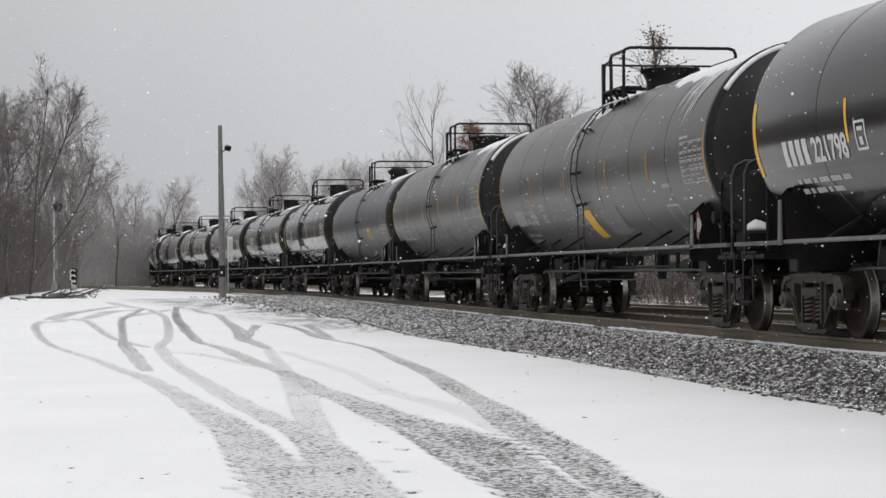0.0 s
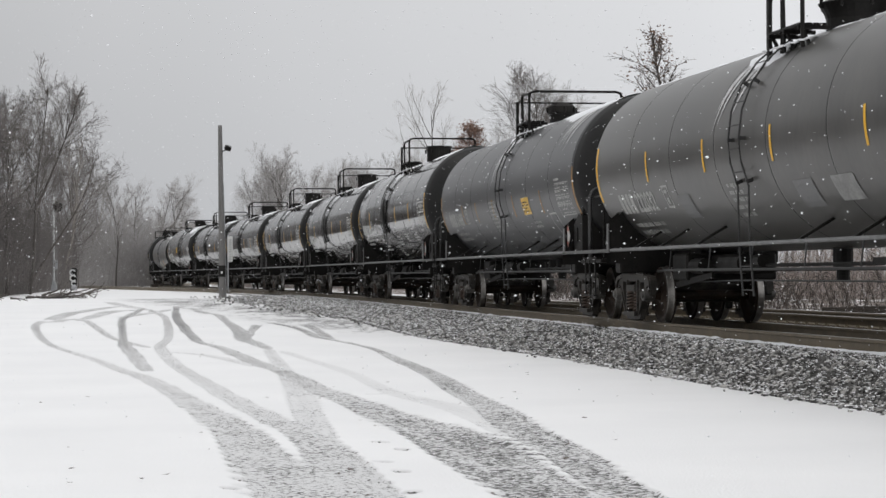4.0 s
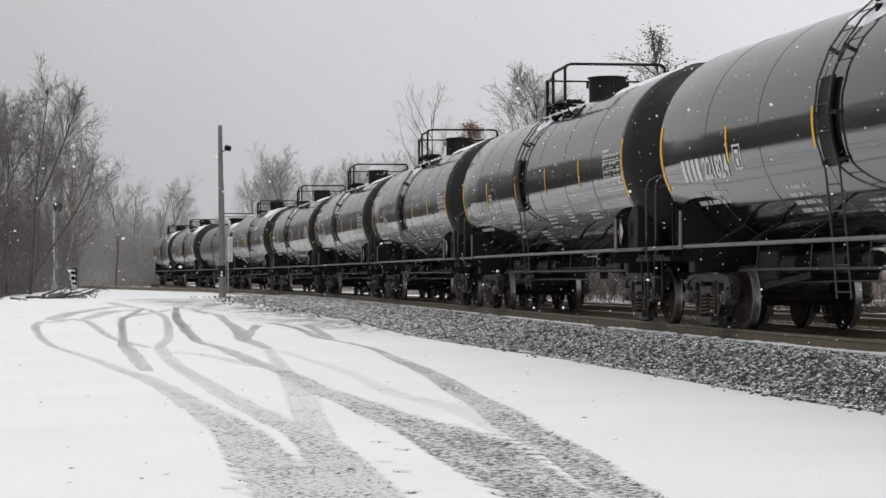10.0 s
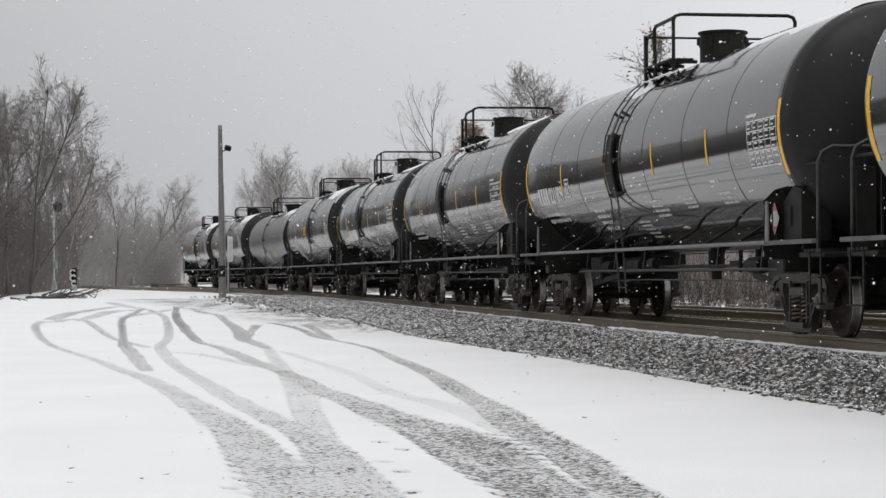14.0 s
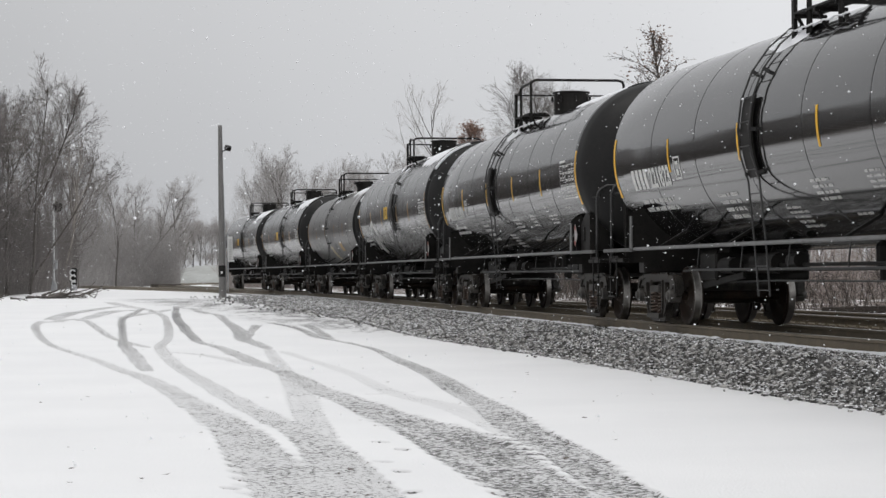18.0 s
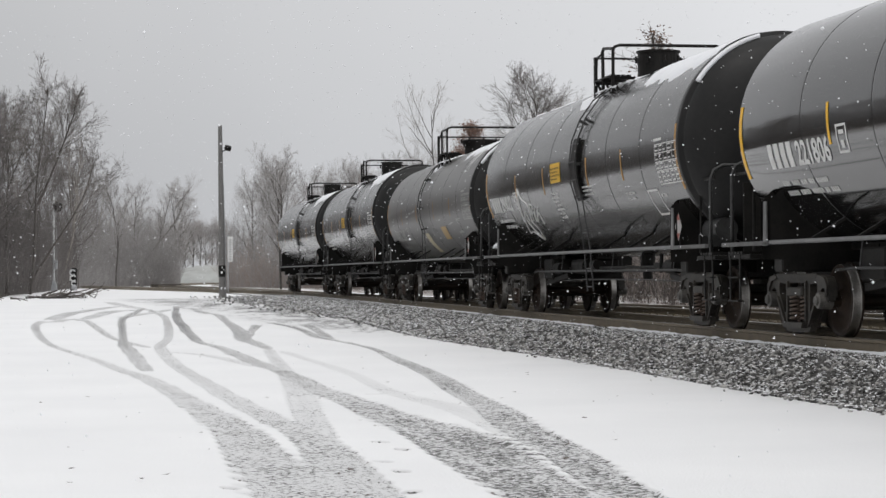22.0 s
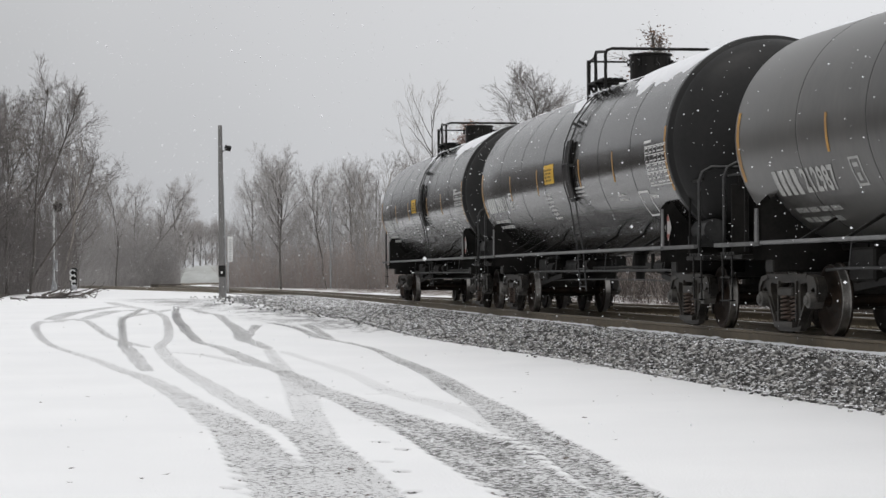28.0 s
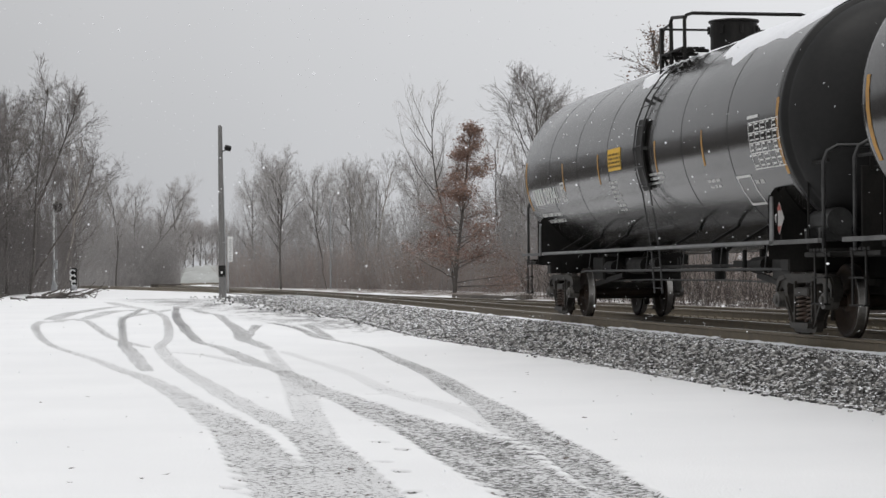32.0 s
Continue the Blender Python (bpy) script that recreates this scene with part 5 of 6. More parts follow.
    # outlined panel
    bm = bmesh.new()
    ox, oz = spec["outline_at"]
    if oz:
        for a, e, c, d in ((0, 0.62, 0, 0.03), (0, 0.62, 0.36, 0.39), (0, 0.04, 0, 0.39), (0.58, 0.62, 0, 0.39)):
            decal(bm, ox + a, ox + e, oz + c, oz + d, nz=2)
        part("outlined_mark", bm, mark, car, "thin white outline")
    else:
        bm.free()
    for x, z, w, h, rows in spec["writing"]:
        bm = bmesh.new()
        bars(bm, x, x + w, z, z + h, rows, rng)
        tagged(part("stencil", bm, mark, car, "small illegible stencilled lines"), kind="stuff")
    for x, z, w, h, mat, lean in spec["panels"]:
        bm = bmesh.new()
        decal(bm, x, x + w, z, z + h, 0.008, lean)
        pn = part("panel", bm, mat, car, "painted panel on the tank's flank")
        if mat is ORANGE:
            bm = bmesh.new()
            bars(bm, x + 0.05, x + w - 0.02, z + 0.05, z + h - 0.05, 4, rng, 0.5, 3)
            for v in bm.verts:
                v.co.y -= 0.006
            tagged(part("panel_writing", bm, FRAME_BLACK, pn), kind="stuff")
    if spec["number"] == "290022":
        # loose strokes of sprayed white paint
        bm = bmesh.new()
        strokes = (
            [(-4.37, 2.54), (-4.13, 2.33), (-3.78, 2.23), (-3.69, 2.15), (-3.8, 2.0), (-4.04, 1.87)],
            [(-4.57, 2.43), (-4.45, 2.27), (-4.51, 2.1), (-4.58, 2.22), (-4.52, 2.35)],
            [(-4.38, 2.51), (-4.4, 2.31), (-4.56, 2.06), (-4.74, 1.89), (-4.51, 1.97), (-4.72, 1.82), (-4.96, 1.65)],
            [(-4.96, 1.65), (-4.56, 1.67), (-4.23, 1.52), (-3.9, 1.72), (-4.04, 1.87), (-3.73, 1.92), (-3.53, 2.2)],
            [(-3.53, 2.2), (-3.29, 2.15), (-3.69, 2.0), (-3.38, 2.04), (-3.57, 1.87)],
            [(-4.23, 1.52), (-4.37, 1.82), (-4.39, 1.97), (-4.23, 2.06), (-4.15, 2.03), (-4.19, 1.88)],
            [(-3.16, 2.11), (-3.38, 1.98), (-3.43, 1.86), (-3.22, 1.95)],
            [(-2.89, 2.1), (-3.21, 1.95), (-2.94, 2.01), (-3.02, 1.8)],
        )
        for pts in strokes:
            path = smooth_path([(a, c, 0) for a, c in pts], 8)
            tube(bm, [on_tank(float(a), float(c), 0.004) for a, c, _ in path], 0.017, 4)
        part("spray_paint", bm, WHITE, car, "scrawled white spray paint")
    # hazard placard by the leading end
    bm = bmesh.new()
    for k, c in ((0.19, 0),):
        vs = [bm.verts.new(p) for p in ((7.3, -1.44, 1.5 + 0.21), (7.3 + k, -1.44, 1.5), (7.3, -1.44, 1.5 - 0.21), (7.3 - k, -1.44, 1.5))]
        f = bm.faces.new(vs)
        bmesh.ops.solidify(bm, geom=[f], thickness=0.012)
    pl = part("placard", bm, WHITE, car, "white and red hazard placard")
    bm = bmesh.new()
    vs = [bm.verts.new(p) for p in ((7.3, -1.445, 1.5 + 0.19), (7.3 + 0.1, -1.445, 1.6), (7.3 - 0.1, -1.445, 1.6))]
    bm.faces.new(vs)
    part("placard_colour", bm, RED, pl)
    bm = bmesh.new()
    vs = [bm.verts.new(p) for p in ((7.3, -1.445, 1.5 - 0.19), (7.3 - 0.1, -1.445, 1.4), (7.3 + 0.1, -1.445, 1.4))]
    bm.faces.new(vs)
    part("placard_colour", bm, RED, pl)
    bm = bmesh.new()
    box(bm, 7.28, 7.32, -1.42, -1.38, 1.18, 1.32)
    part("placard_post", bm, FRAME_BLACK, car)
    return car




def stripes(places, ends=(-7.8, 7.8), z0=2.32, z1=2.82, e0=2.05, e1=3.0, w=0.075):
    return [(ends[0], e0, e1, w * 1.4), (ends[1], e0, e1, w * 1.4)] + [(x, z0, z1, w) for x in places]


def spec_a(number, seed, snow=0.75, **more):
    d = dict(kind="a", paint=GLOSS_BLACK, mark=WHITE, tape=YELLOW, number=number, seed=seed, label="glossy black tank car with bright yellow stripes", tank="glossy black tank shell", ladder=-0.85, deck_at=0.3, deck=1.9, drum_at=0.97, round=1, housing="drum", gear="box", snow=snow,
             stripes=stripes((-4.7, -1.38, 1.66, 4.6)), number_x=-6.85, number_z=2.13, box_at=(-4.48, 2.2), table_x=6.5, table_z=2.78, outline_at=(0, 0),
             writing=[(-2.9, 1.58, 0.9, 0.4, 4), (0.9, 1.7, 0.8, 0.3, 4), (2.75, 1.78, 0.6, 0.24, 4), (4.45, 2.08, 0.5, 0.09, 1), (4.6, 1.78, 0.75, 0.2, 3), (-0.55, 1.4, 0.7, 0.3, 5), (6.3, 2.02, 0.6, 0.05, 1), (1.6, 1.5, 0.5, 0.06, 1)], panels=[])
    d.update(more)
    return d


def spec_b(number, seed, panels, label, **more):
    d = spec_a(number, seed, 1.0, paint=DIRTY_GREY, mark=WHITE_DUST, tape=AMBER, label=label, kind="b", tank="dusty dark grey tank shell", housing="manway", gear="valve", round=1, panels=panels, ladder=0.05, deck_at=-0.05, deck=1.2, drum_at=0.62, number_z=1.8, number_x=-6.75, box_at=(-4.1, 1.82), table_x=6.45, table_z=2.72, outline_at=(5.0, 1.48),
               stripes=stripes((-4.6, -1.5, 1.75, 4.5), ends=(-7.8, 7.7), z0=2.25, z1=2.72, e0=2.03, e1=2.95), writing=[(-0.9, 1.6, 0.6, 0.5, 5), (6.1, 1.9, 0.45, 0.1, 1), (6.0, 1.5, 0.7, 0.3, 3), (5.2, 2.12, 0.6, 0.12, 1)])
    d.update(more)
    return d


def spec_d(number, seed, **more):
    d = spec_a(number, seed, paint=SATIN_BLACK, tape=AMBER, label="black tank car with amber stripes and a yellow panel", kind="d", tank="satin black tank shell", snow=1.2, ladder=1.2, deck_at=-0.95, deck=0.3, drum_at=0.58, gear="drum", panels=[(-1.05, 2.5, 0.85, 0.36, ORANGE, 0.0)], number_x=-7.3, number_z=2.13, box_at=(-4.85, 2.14), table_x=6.55, table_z=2.75, outline_at=(5.6, 1.72),
               stripes=stripes((-4.5, -1.77, 1.9, 4.4), ends=(-7.75, 7.72), w=0.07), writing=[(-1.15, 1.85, 0.55, 0.52, 7), (1.4, 2.18, 0.85, 0.2, 3), (4.3, 2.0, 0.6, 0.16, 2), (6.3, 1.98, 0.4, 0.1, 1)])
    d.update(more)
    return d


CARS = [
    (spec_a("221798", 1, 0.9, paint=SATIN_BLACK, label="weathered black tank car with yellow stripes"), -132.9),
    (spec_b("212986", 2, [(-0.6, 1.47, 0.6, 0.48, YELLOW, 0), (0.6, 1.5, 1.3, 0.46, GREY_PANEL, 0)], "dusty dark grey tank car with a yellow patch", ladder=-0.3, deck_at=0.15, deck=1.55, drum_at=0.77), -114.92),
    (spec_b("222032", 3, [(3.1, 1.68, 0.75, 0.3, FAINT, 0), (1.75, 1.64, 0.7, 0.34, GREY_PANEL, 0), (-3.4, 1.64, 0.6, 0.34, GREY_PANEL, 0)], "dusty dark grey tank car with bright end stripes", tape=YELLOW, stripes=stripes((-4.68, -1.67, 1.3, 4.6), ends=(-7.8, 7.7), z0=2.25, z1=2.72, e0=2.03, e1=2.95) + [(7.54, 2.05, 2.9, 0.06)]), -96.7),
    (spec_a("51688", 4, 0.9, kind="c", paint=SLATE_GREY, mark=WHITE_DUST, tape=AMBER, label="faded slate-grey tank car with a small valve dome", tank="faded slate-grey tank shell", housing="dome", panels=[(2.75, 2.02, 0.75, 0.34, ORANGE, 0)], ladder=0.62, deck_at=-0.42, deck=0.83, drum_at=-0.15, number_x=-6.8, number_z=1.98, box_at=(-4.4, 2.0), table_x=6.2, table_z=2.5, outline_at=(5.1, 1.6),
             stripes=stripes((-4.7, -2.8, -0.6, 1.8, 4.7), z0=2.0, z1=2.45, e0=1.9, e1=2.75), writing=[(-1.0, 1.75, 0.75, 0.7, 8), (3.3, 1.75, 0.8, 0.16, 2), (6.2, 2.1, 0.6, 0.1, 1)]), -79.15),
    (spec_a("221824", 5), -60.78),
    (spec_a("221816", 6), -42.77),
    (spec_a("221809", 7), -24.25),
    (spec_a("221823", 8), -5.75),
    (spec_a("221806", 9), 12.76),
    (spec_d("290022", 10, label="black tank car with scrawled white spray paint"), 31.18),
    (spec_b("212987", 11, [(-0.75, 1.43, 0.65, 0.5, PALE_PANEL, 0), (2.4, 1.72, 0.85, 0.32, AMBER_PANEL, 0), (0.9, 1.68, 0.75, 0.34, GREY_PANEL, 0)], "dusty dark grey tank car with pale patches", ladder=-0.3, deck_at=0.15, deck=1.55, drum_at=0.77, mark=WHITE_DUST), 49.75),
    (spec_d("290013", 12), 68.37),
    (spec_d("290041", 13, label="black tank car that ends the train"), 86.78),
]
train = []
for spec, s0 in CARS:
    train.append((tank_car(spec), s0))


def travelled(t):
    """Metres that the braking train has rolled since 20 s."""
    u = t - 20
    return 6.3119 * u - 0.019165 * u * u - 0.00016966 * u**3


def car_pose(s0, t):
    """The pose of a car whose trailing truck is s0 along the line at 20 s."""
    s = s0 - travelled(t)
    a, b = on_line(s)[0], on_line(s - 2 * TRUCK)[0]
    d = b - a
    return Matrix.Translation((a + b) / 2) @ Matrix.Rotation(math.atan2(d.y, d.x), 4, "Z")

# ---- trees and brush ----


class Wood:
    """Collects branches as tapered prisms."""

    def __init__(self):
        self.v, self.f = [], []

    def limb(self, pts, r0, r1, n):
        base = len(self.v)
        m = len(pts)
        for i, p in enumerate(pts):
            d = (pts[min(i + 1, m - 1)] - pts[max(i - 1, 0)])
            d.normalize()
            u = d.orthogonal().normalized()
            w = d.cross(u)
            r = r0 + (r1 - r0) * i / (m - 1)
            for k in range(n):
                a = k * math.tau / n
                self.v.append(p + u * (r * math.cos(a)) + w * (r * math.sin(a)))
        for i in range(m - 1):
            for k in range(n):
                a, b = base + i * n + k, base + i * n + (k + 1) % n
                self.f.append((a, b, b + n, a + n))

    def mesh(self, name, mat, smooth=True):
        me = bpy.data.meshes.new(name)
        me.from_pydata([tuple(v) for v in self.v], [], self.f)
        if smooth:
            me.polygons.foreach_set("use_smooth", [True] * len(me.polygons))
        me.materials.append(mat)
        me.update()
        return me


def bend(rng, p, d, length, n, wild, lift):
    pts, d = [p.copy()], d.normalized()
    for _ in range(n):
        d = (d + Vector((rng.gauss(0, wild), rng.gauss(0, wild), rng.gauss(0, wild) + lift))).normalized()
        p = p + d * (length / n)
        pts.append(p)
    return pts


def along(pts, u):
    k = min(int(u * (len(pts) - 1)), len(pts) - 2)
    w = u * (len(pts) - 1) - k
    return pts[k].lerp(pts[k + 1], w), (pts[k + 1] - pts[k]).normalized()


def side_way(rng, d, spread):
    a = rng.random() * math.tau
    o = d.orthogonal().normalized()
    o = Matrix.Rotation(a, 3, d) @ o
    return (d * math.cos(spread) + o * math.sin(spread)).normalized()


def grow_tree(seed, form, bark, twig_mat, leaves=None):
    """A bare tree ten metres high: trunk, boughs and crown, each a mesh; withered leaves where it keeps them."""
    rng = random.Random(seed)
    H = 10.0
    trunk, limbs, twigs, leaf = Wood(), Wood(), Wood(), Wood()
    # boughs, their lowest place, spread, length, second and third shoots, trunk radius
    n1, low, spread, len1, n2, n3, fine, r0 = {"spread": (18, 0.3, 1.1, 4.0, 10, 8, True, 0.1), "narrow": (12, 0.3, 0.6, 2.4, 5, 4, False, 0.07), "fork": (11, 0.34, 0.95, 3.3, 8, 5, True, 0.085),
                                               "crooked": (10, 0.45, 0.95, 3.8, 7, 4, True, 0.1), "oak": (46, 0.04, 1.25, 2.6, 6, 4, False, 0.1), "tan": (34, 0.12, 0.72, 3.6, 7, 5, False, 0.1), "leaning": (15, 0.38, 0.7, 2.5, 9, 6, True, 0.068)}[form]
    stems = [bend(rng, Vector((0, 0, -0.1)), Vector((rng.gauss(0, 0.08), rng.gauss(0, 0.08), 1)), H * (0.97 if form in ("oak", "tan") else 0.86), 10, {"crooked": 0.17, "oak": 0.02, "tan": 0.03}.get(form, 0.06), 0.03)]
    if form == "fork":
        stems.append(bend(rng, Vector((0.05, 0, 0.5)), Vector((rng.choice((-1, 1)) * 0.35, rng.gauss(0, 0.2), 1)), H * 0.85, 9, 0.1, 0.05))
    if form == "leaning":
        stems = [[Vector((0.85 * (k / 9) ** 1.3 + 0.06 * math.sin(k), 0.1 * math.sin(k * 0.7), 9.6 * k / 9)) for k in range(10)],
                 [Vector((0.36 + 1.9 * (k / 7) ** 0.9, -0.3 * k / 7, 4.2 + 4.3 * k / 7)) for k in range(8)]]
    for st in stems:
        trunk.limb(st, r0, 0.02, 7)
        for i in range(n1):
            u = low + (0.99 - low) * (i + rng.random()) / n1
            p, d = along(st, u)
            v = (u - low) / (1 - low)
            l1 = len1 * ((0.55 + 1.5 * v - 1.6 * v * v) if form in ("spread", "fork") else 1.05 - v * (0.9 if form in ("oak", "tan") else 0.5)) * rng.uniform(0.7, 1.15)
            b1 = bend(rng, p, side_way(rng, d, spread * (1 - 0.45 * v * (form != "oak")) * rng.uniform(0.75, 1.2)), l1, 6, 0.12, 0.1 if form != "oak" else 0.02)
            limbs.limb(b1, r0 * 0.42 * (1.15 - u * 0.6), 0.008, 4)
            for k in range(n2):
                w = 0.18 + 0.8 * (k + rng.random()) / n2
                p2, d2 = along(b1, w)
                b2 = bend(rng, p2, side_way(rng, d2, 0.66), l1 * (0.58 - 0.3 * w) * rng.uniform(0.7, 1.2), 3, 0.14, 0.07)
                twigs.limb(b2, 0.011, 0.005, 3)
                for q in range(n3):
                    p3, d3 = along(b2, 0.15 + 0.83 * (q + rng.random()) / n3)
                    b3 = bend(rng, p3, side_way(rng, d3, 0.62), l1 * rng.uniform(0.12, 0.24), 2, 0.15, 0.06)
                    twigs.limb(b3, 0.0062, 0.0035, 3)
                    if fine:
                        for _ in range(2):
                            p4, d4 = along(b3, rng.uniform(0.2, 0.9))
                            twigs.limb([p4, p4 + side_way(rng, d4, 0.7) * l1 * rng.uniform(0.06, 0.13)], 0.0048, 0.0028, 3)
                    if leaves and rng.random() < leaves:
                        for _ in range(16 if form == "oak" else 5):
                            c = b3[-1].lerp(b3[0], rng.random() * 0.7) + Vector((rng.gauss(0, 0.15), rng.gauss(0, 0.15), rng.gauss(0, 0.15)))
                            s = rng.uniform(0.03, 0.058)
                            a = Vector((rng.gauss(0, 1), rng.gauss(0, 1), rng.gauss(0, 0.7))).normalized() * s
                            b = a.orthogonal().normalized() * s * 0.6
                            k0 = len(leaf.v)
                            leaf.v += [c - a, c + b, c + a, c - b]
                            leaf.f.append((k0, k0 + 1, k0 + 2, k0 + 3))
    out = [("trunk", trunk.mesh("trunk", bark)), ("bough", limbs.mesh("bough", bark)), ("crown", twigs.mesh("crown", twig_mat))]
    if leaf.v:
        out.append(("foliage", leaf.mesh("foliage", LEAF if leaves > 0.5 else LEAF_TAN, False)))
    return out


TREES = {
    "spread": [grow_tree(11, "spread", BARK, TWIG), grow_tree(12, "spread", BARK, TWIG), grow_tree(13, "spread", BARK, TWIG)],
    "narrow": [grow_tree(21, "narrow", BARK, TWIG), grow_tree(22, "narrow", BIRCH, TWIG), grow_tree(23, "narrow", BARK, TWIG)],
    "fork": [grow_tree(31, "fork", BARK, TWIG), grow_tree(32, "fork", BIRCH, TWIG)],
    "crooked": [grow_tree(41, "crooked", BARK, TWIG)],
    "oak": [grow_tree(51, "oak", BARK, TWIG, 0.9)],
    "leaning": [grow_tree(71, "leaning", BARK, TWIG)],
    "tan": [grow_tree(61, "tan", BARK, TWIG, 0.16), grow_tree(62, "tan", BARK, TWIG, 0.2)],
}
TREE_WORDS = {"spread": "bare grey tree with spreading limbs at the wood's edge", "narrow": "slim bare young tree in the thicket", "fork": "bare tree with a forked grey trunk", "crooked": "tall crooked bare tree above the thicket", "oak": "young oak holding rust-brown withered leaves", "leaning": "tall bare tree with two leaning grey stems", "tan": "bare tree with a few clinging tan leaves"}
tree_rng = random.Random(5)


def plant(form, x, y, height, turn=None, wide=1.0):
    meshes = tree_rng.choice(TREES[form])
    t = new("tree")
    tagged(t, TREE_WORDS[form], "tree", "winter woods")
    for name, me in meshes:
        ob = part(name, me, None, t)
        if name != "trunk":
            tagged(ob, kind="stuff")
        # Crowns beyond 127 m take the colour paled for haze.
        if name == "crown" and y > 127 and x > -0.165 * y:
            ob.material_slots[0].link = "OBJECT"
            ob.material_slots[0].material = HAZED_TWIG
    s = height / 10.4
    t.matrix_world = Matrix.LocRotScale((x, y, float(ground_z(x, y)) - 0.05), Euler((0, 0, tree_rng.random() * math.tau if turn is None else turn)), (s * wide, s * wide, s))
    return t


def bearing(col, y):
    """The place at y metres ahead on the bearing of a column of the view."""
    return (col - 784) / 3704 * y


def skyline(col):
    """The height of the woods' outline, in metres for each metre away, by bearing."""
    return float(np.interp(col, [-100, 0, 60, 90, 140, 175, 205, 300, 360, 382, 410, 440, 490, 540, 620, 660, 710, 760, 830, 880, 940, 1000, 1040, 1100, 1150, 1200, 1300, 1700],
                           [0.085, 0.087, 0.089, 0.095, 0.08, 0.065, 0.047, 0.043, 0.037, 0.03, 0.042, 0.052, 0.06, 0.055, 0.056, 0.06, 0.058, 0.068, 0.07, 0.075, 0.085, 0.085, 0.078, 0.085, 0.09, 0.085, 0.075, 0.07]))


def wood_edge(col):
    """How far off the woods begin on that bearing."""
    return float(np.interp(col, [-700, -80, 0, 50, 95, 130, 200, 300, 400, 700, 1000, 1300], [60, 103, 108, 122, 150, 168, 196, 212, 176, 136, 106, 80]))


# the trees that stand out against the sky
for form, col, y, tall, wide in (("leaning", 54, 118, 0.099, 0.95), ("spread", 12, 111, 0.09, 1.0), ("fork", 52, 124, 0.08, 0.9), ("spread", -25, 104, 0.092, 1.0), ("spread", 138, 172, 0.066, 0.9), ("narrow", 118, 166, 0.09, 0.9), ("spread", -60, 104, 0.085, 1.0), ("spread", 20, 125, 0.085, 1.0),
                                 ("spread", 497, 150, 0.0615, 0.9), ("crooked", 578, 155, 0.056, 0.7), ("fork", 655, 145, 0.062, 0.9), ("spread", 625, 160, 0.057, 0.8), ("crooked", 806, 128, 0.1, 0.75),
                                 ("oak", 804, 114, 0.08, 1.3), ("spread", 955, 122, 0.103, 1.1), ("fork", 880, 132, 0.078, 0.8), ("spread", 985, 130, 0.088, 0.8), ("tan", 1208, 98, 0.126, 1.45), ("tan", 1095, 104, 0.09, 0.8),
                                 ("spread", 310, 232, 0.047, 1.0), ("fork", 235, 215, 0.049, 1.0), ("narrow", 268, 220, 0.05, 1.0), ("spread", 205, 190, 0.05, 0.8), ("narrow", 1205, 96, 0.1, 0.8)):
    plant(form, bearing(col, y), y, tall * y + 1.0, 0.0 if form == "leaning" else None, wide)
# the woods behind them
for k in range(95):
    col = -130 + 1800 * (k + tree_rng.random()) / 95
    if 318 < col < 392:
        continue
    if col < 200:
        y = wood_edge(col) + 1 + tree_rng.random() * 28
    elif col < 400:
        y = tree_rng.uniform(205, 270)
    else:
        y = tree_rng.uniform(max(98, 178 - (col - 400) * 0.1), max(125, 205 - (col - 400) * 0.1))
    form = tree_rng.choice(("narrow", "narrow", "fork", "spread", "narrow"))
    plant(form, bearing(col, y), y, (skyline(col) * tree_rng.uniform(0.6, 0.97)) * y + 1.0, None, tree_rng.uniform(0.7, 1.0))
for k in range(7):
    y = tree_rng.uniform(300, 330)
    plant("spread", bearing(320 + 11 * k, y), y, 0.03 * y, None, 1.2)
# unseen woods on the yard's other side and behind, added for tanks to mirror
for k in range(34):
    col = -140 - 900 * (k + tree_rng.random()) / 34
    y = wood_edge(max(-700, col)) + tree_rng.uniform(0, 22)
    plant(tree_rng.choice(("fork", "narrow", "spread")), bearing(col, y), y, tree_rng.uniform(8.5, 11.5), None, 1.1)
for k in range(30):
    u = (k + tree_rng.random()) / 30
    a = radians(-36 - 180 * u)
    d = 55 + tree_rng.uniform(-6, 10)
    plant("narrow", math.sin(a) * d, math.cos(a) * d, tree_rng.uniform(8, 12), None, 1.5)


def brush_mass(name, label, rows, seed, mat, low, tall, thick, shoots, lean=0.25):
    """A thicket of thin dry stems with side shoots, too many to count."""
    rng = random.Random(seed)
    w = Wood()
    for col0, col1, back, count in rows:
        for _ in range(count):
            col = col0 + (col1 - col0) * rng.random()
            y = wood_edge(col) + abs(rng.gauss(0, back))
            x = bearing(col, y)
            h = rng.uniform(low, tall) * rng.uniform(0.6, 1.0)
            st = bend(rng, Vector((x, y, float(ground_z(x, y)) - 0.05)), Vector((rng.gauss(0, lean), rng.gauss(0, lean), 1)), h, 3, 0.1, 0.05)
            w.limb(st, thick, thick * 0.5, 3)
            for _ in range(shoots):
                p, d = along(st, rng.uniform(0.25, 0.98))
                w.limb(bend(rng, p, side_way(rng, d, 0.75), h * rng.uniform(0.15, 0.34), 2, 0.25, 0.1), thick * 0.6, thick * 0.35, 3)
    return tagged(new(name, w.mesh(name, mat)), label, "brush", kind="stuff")


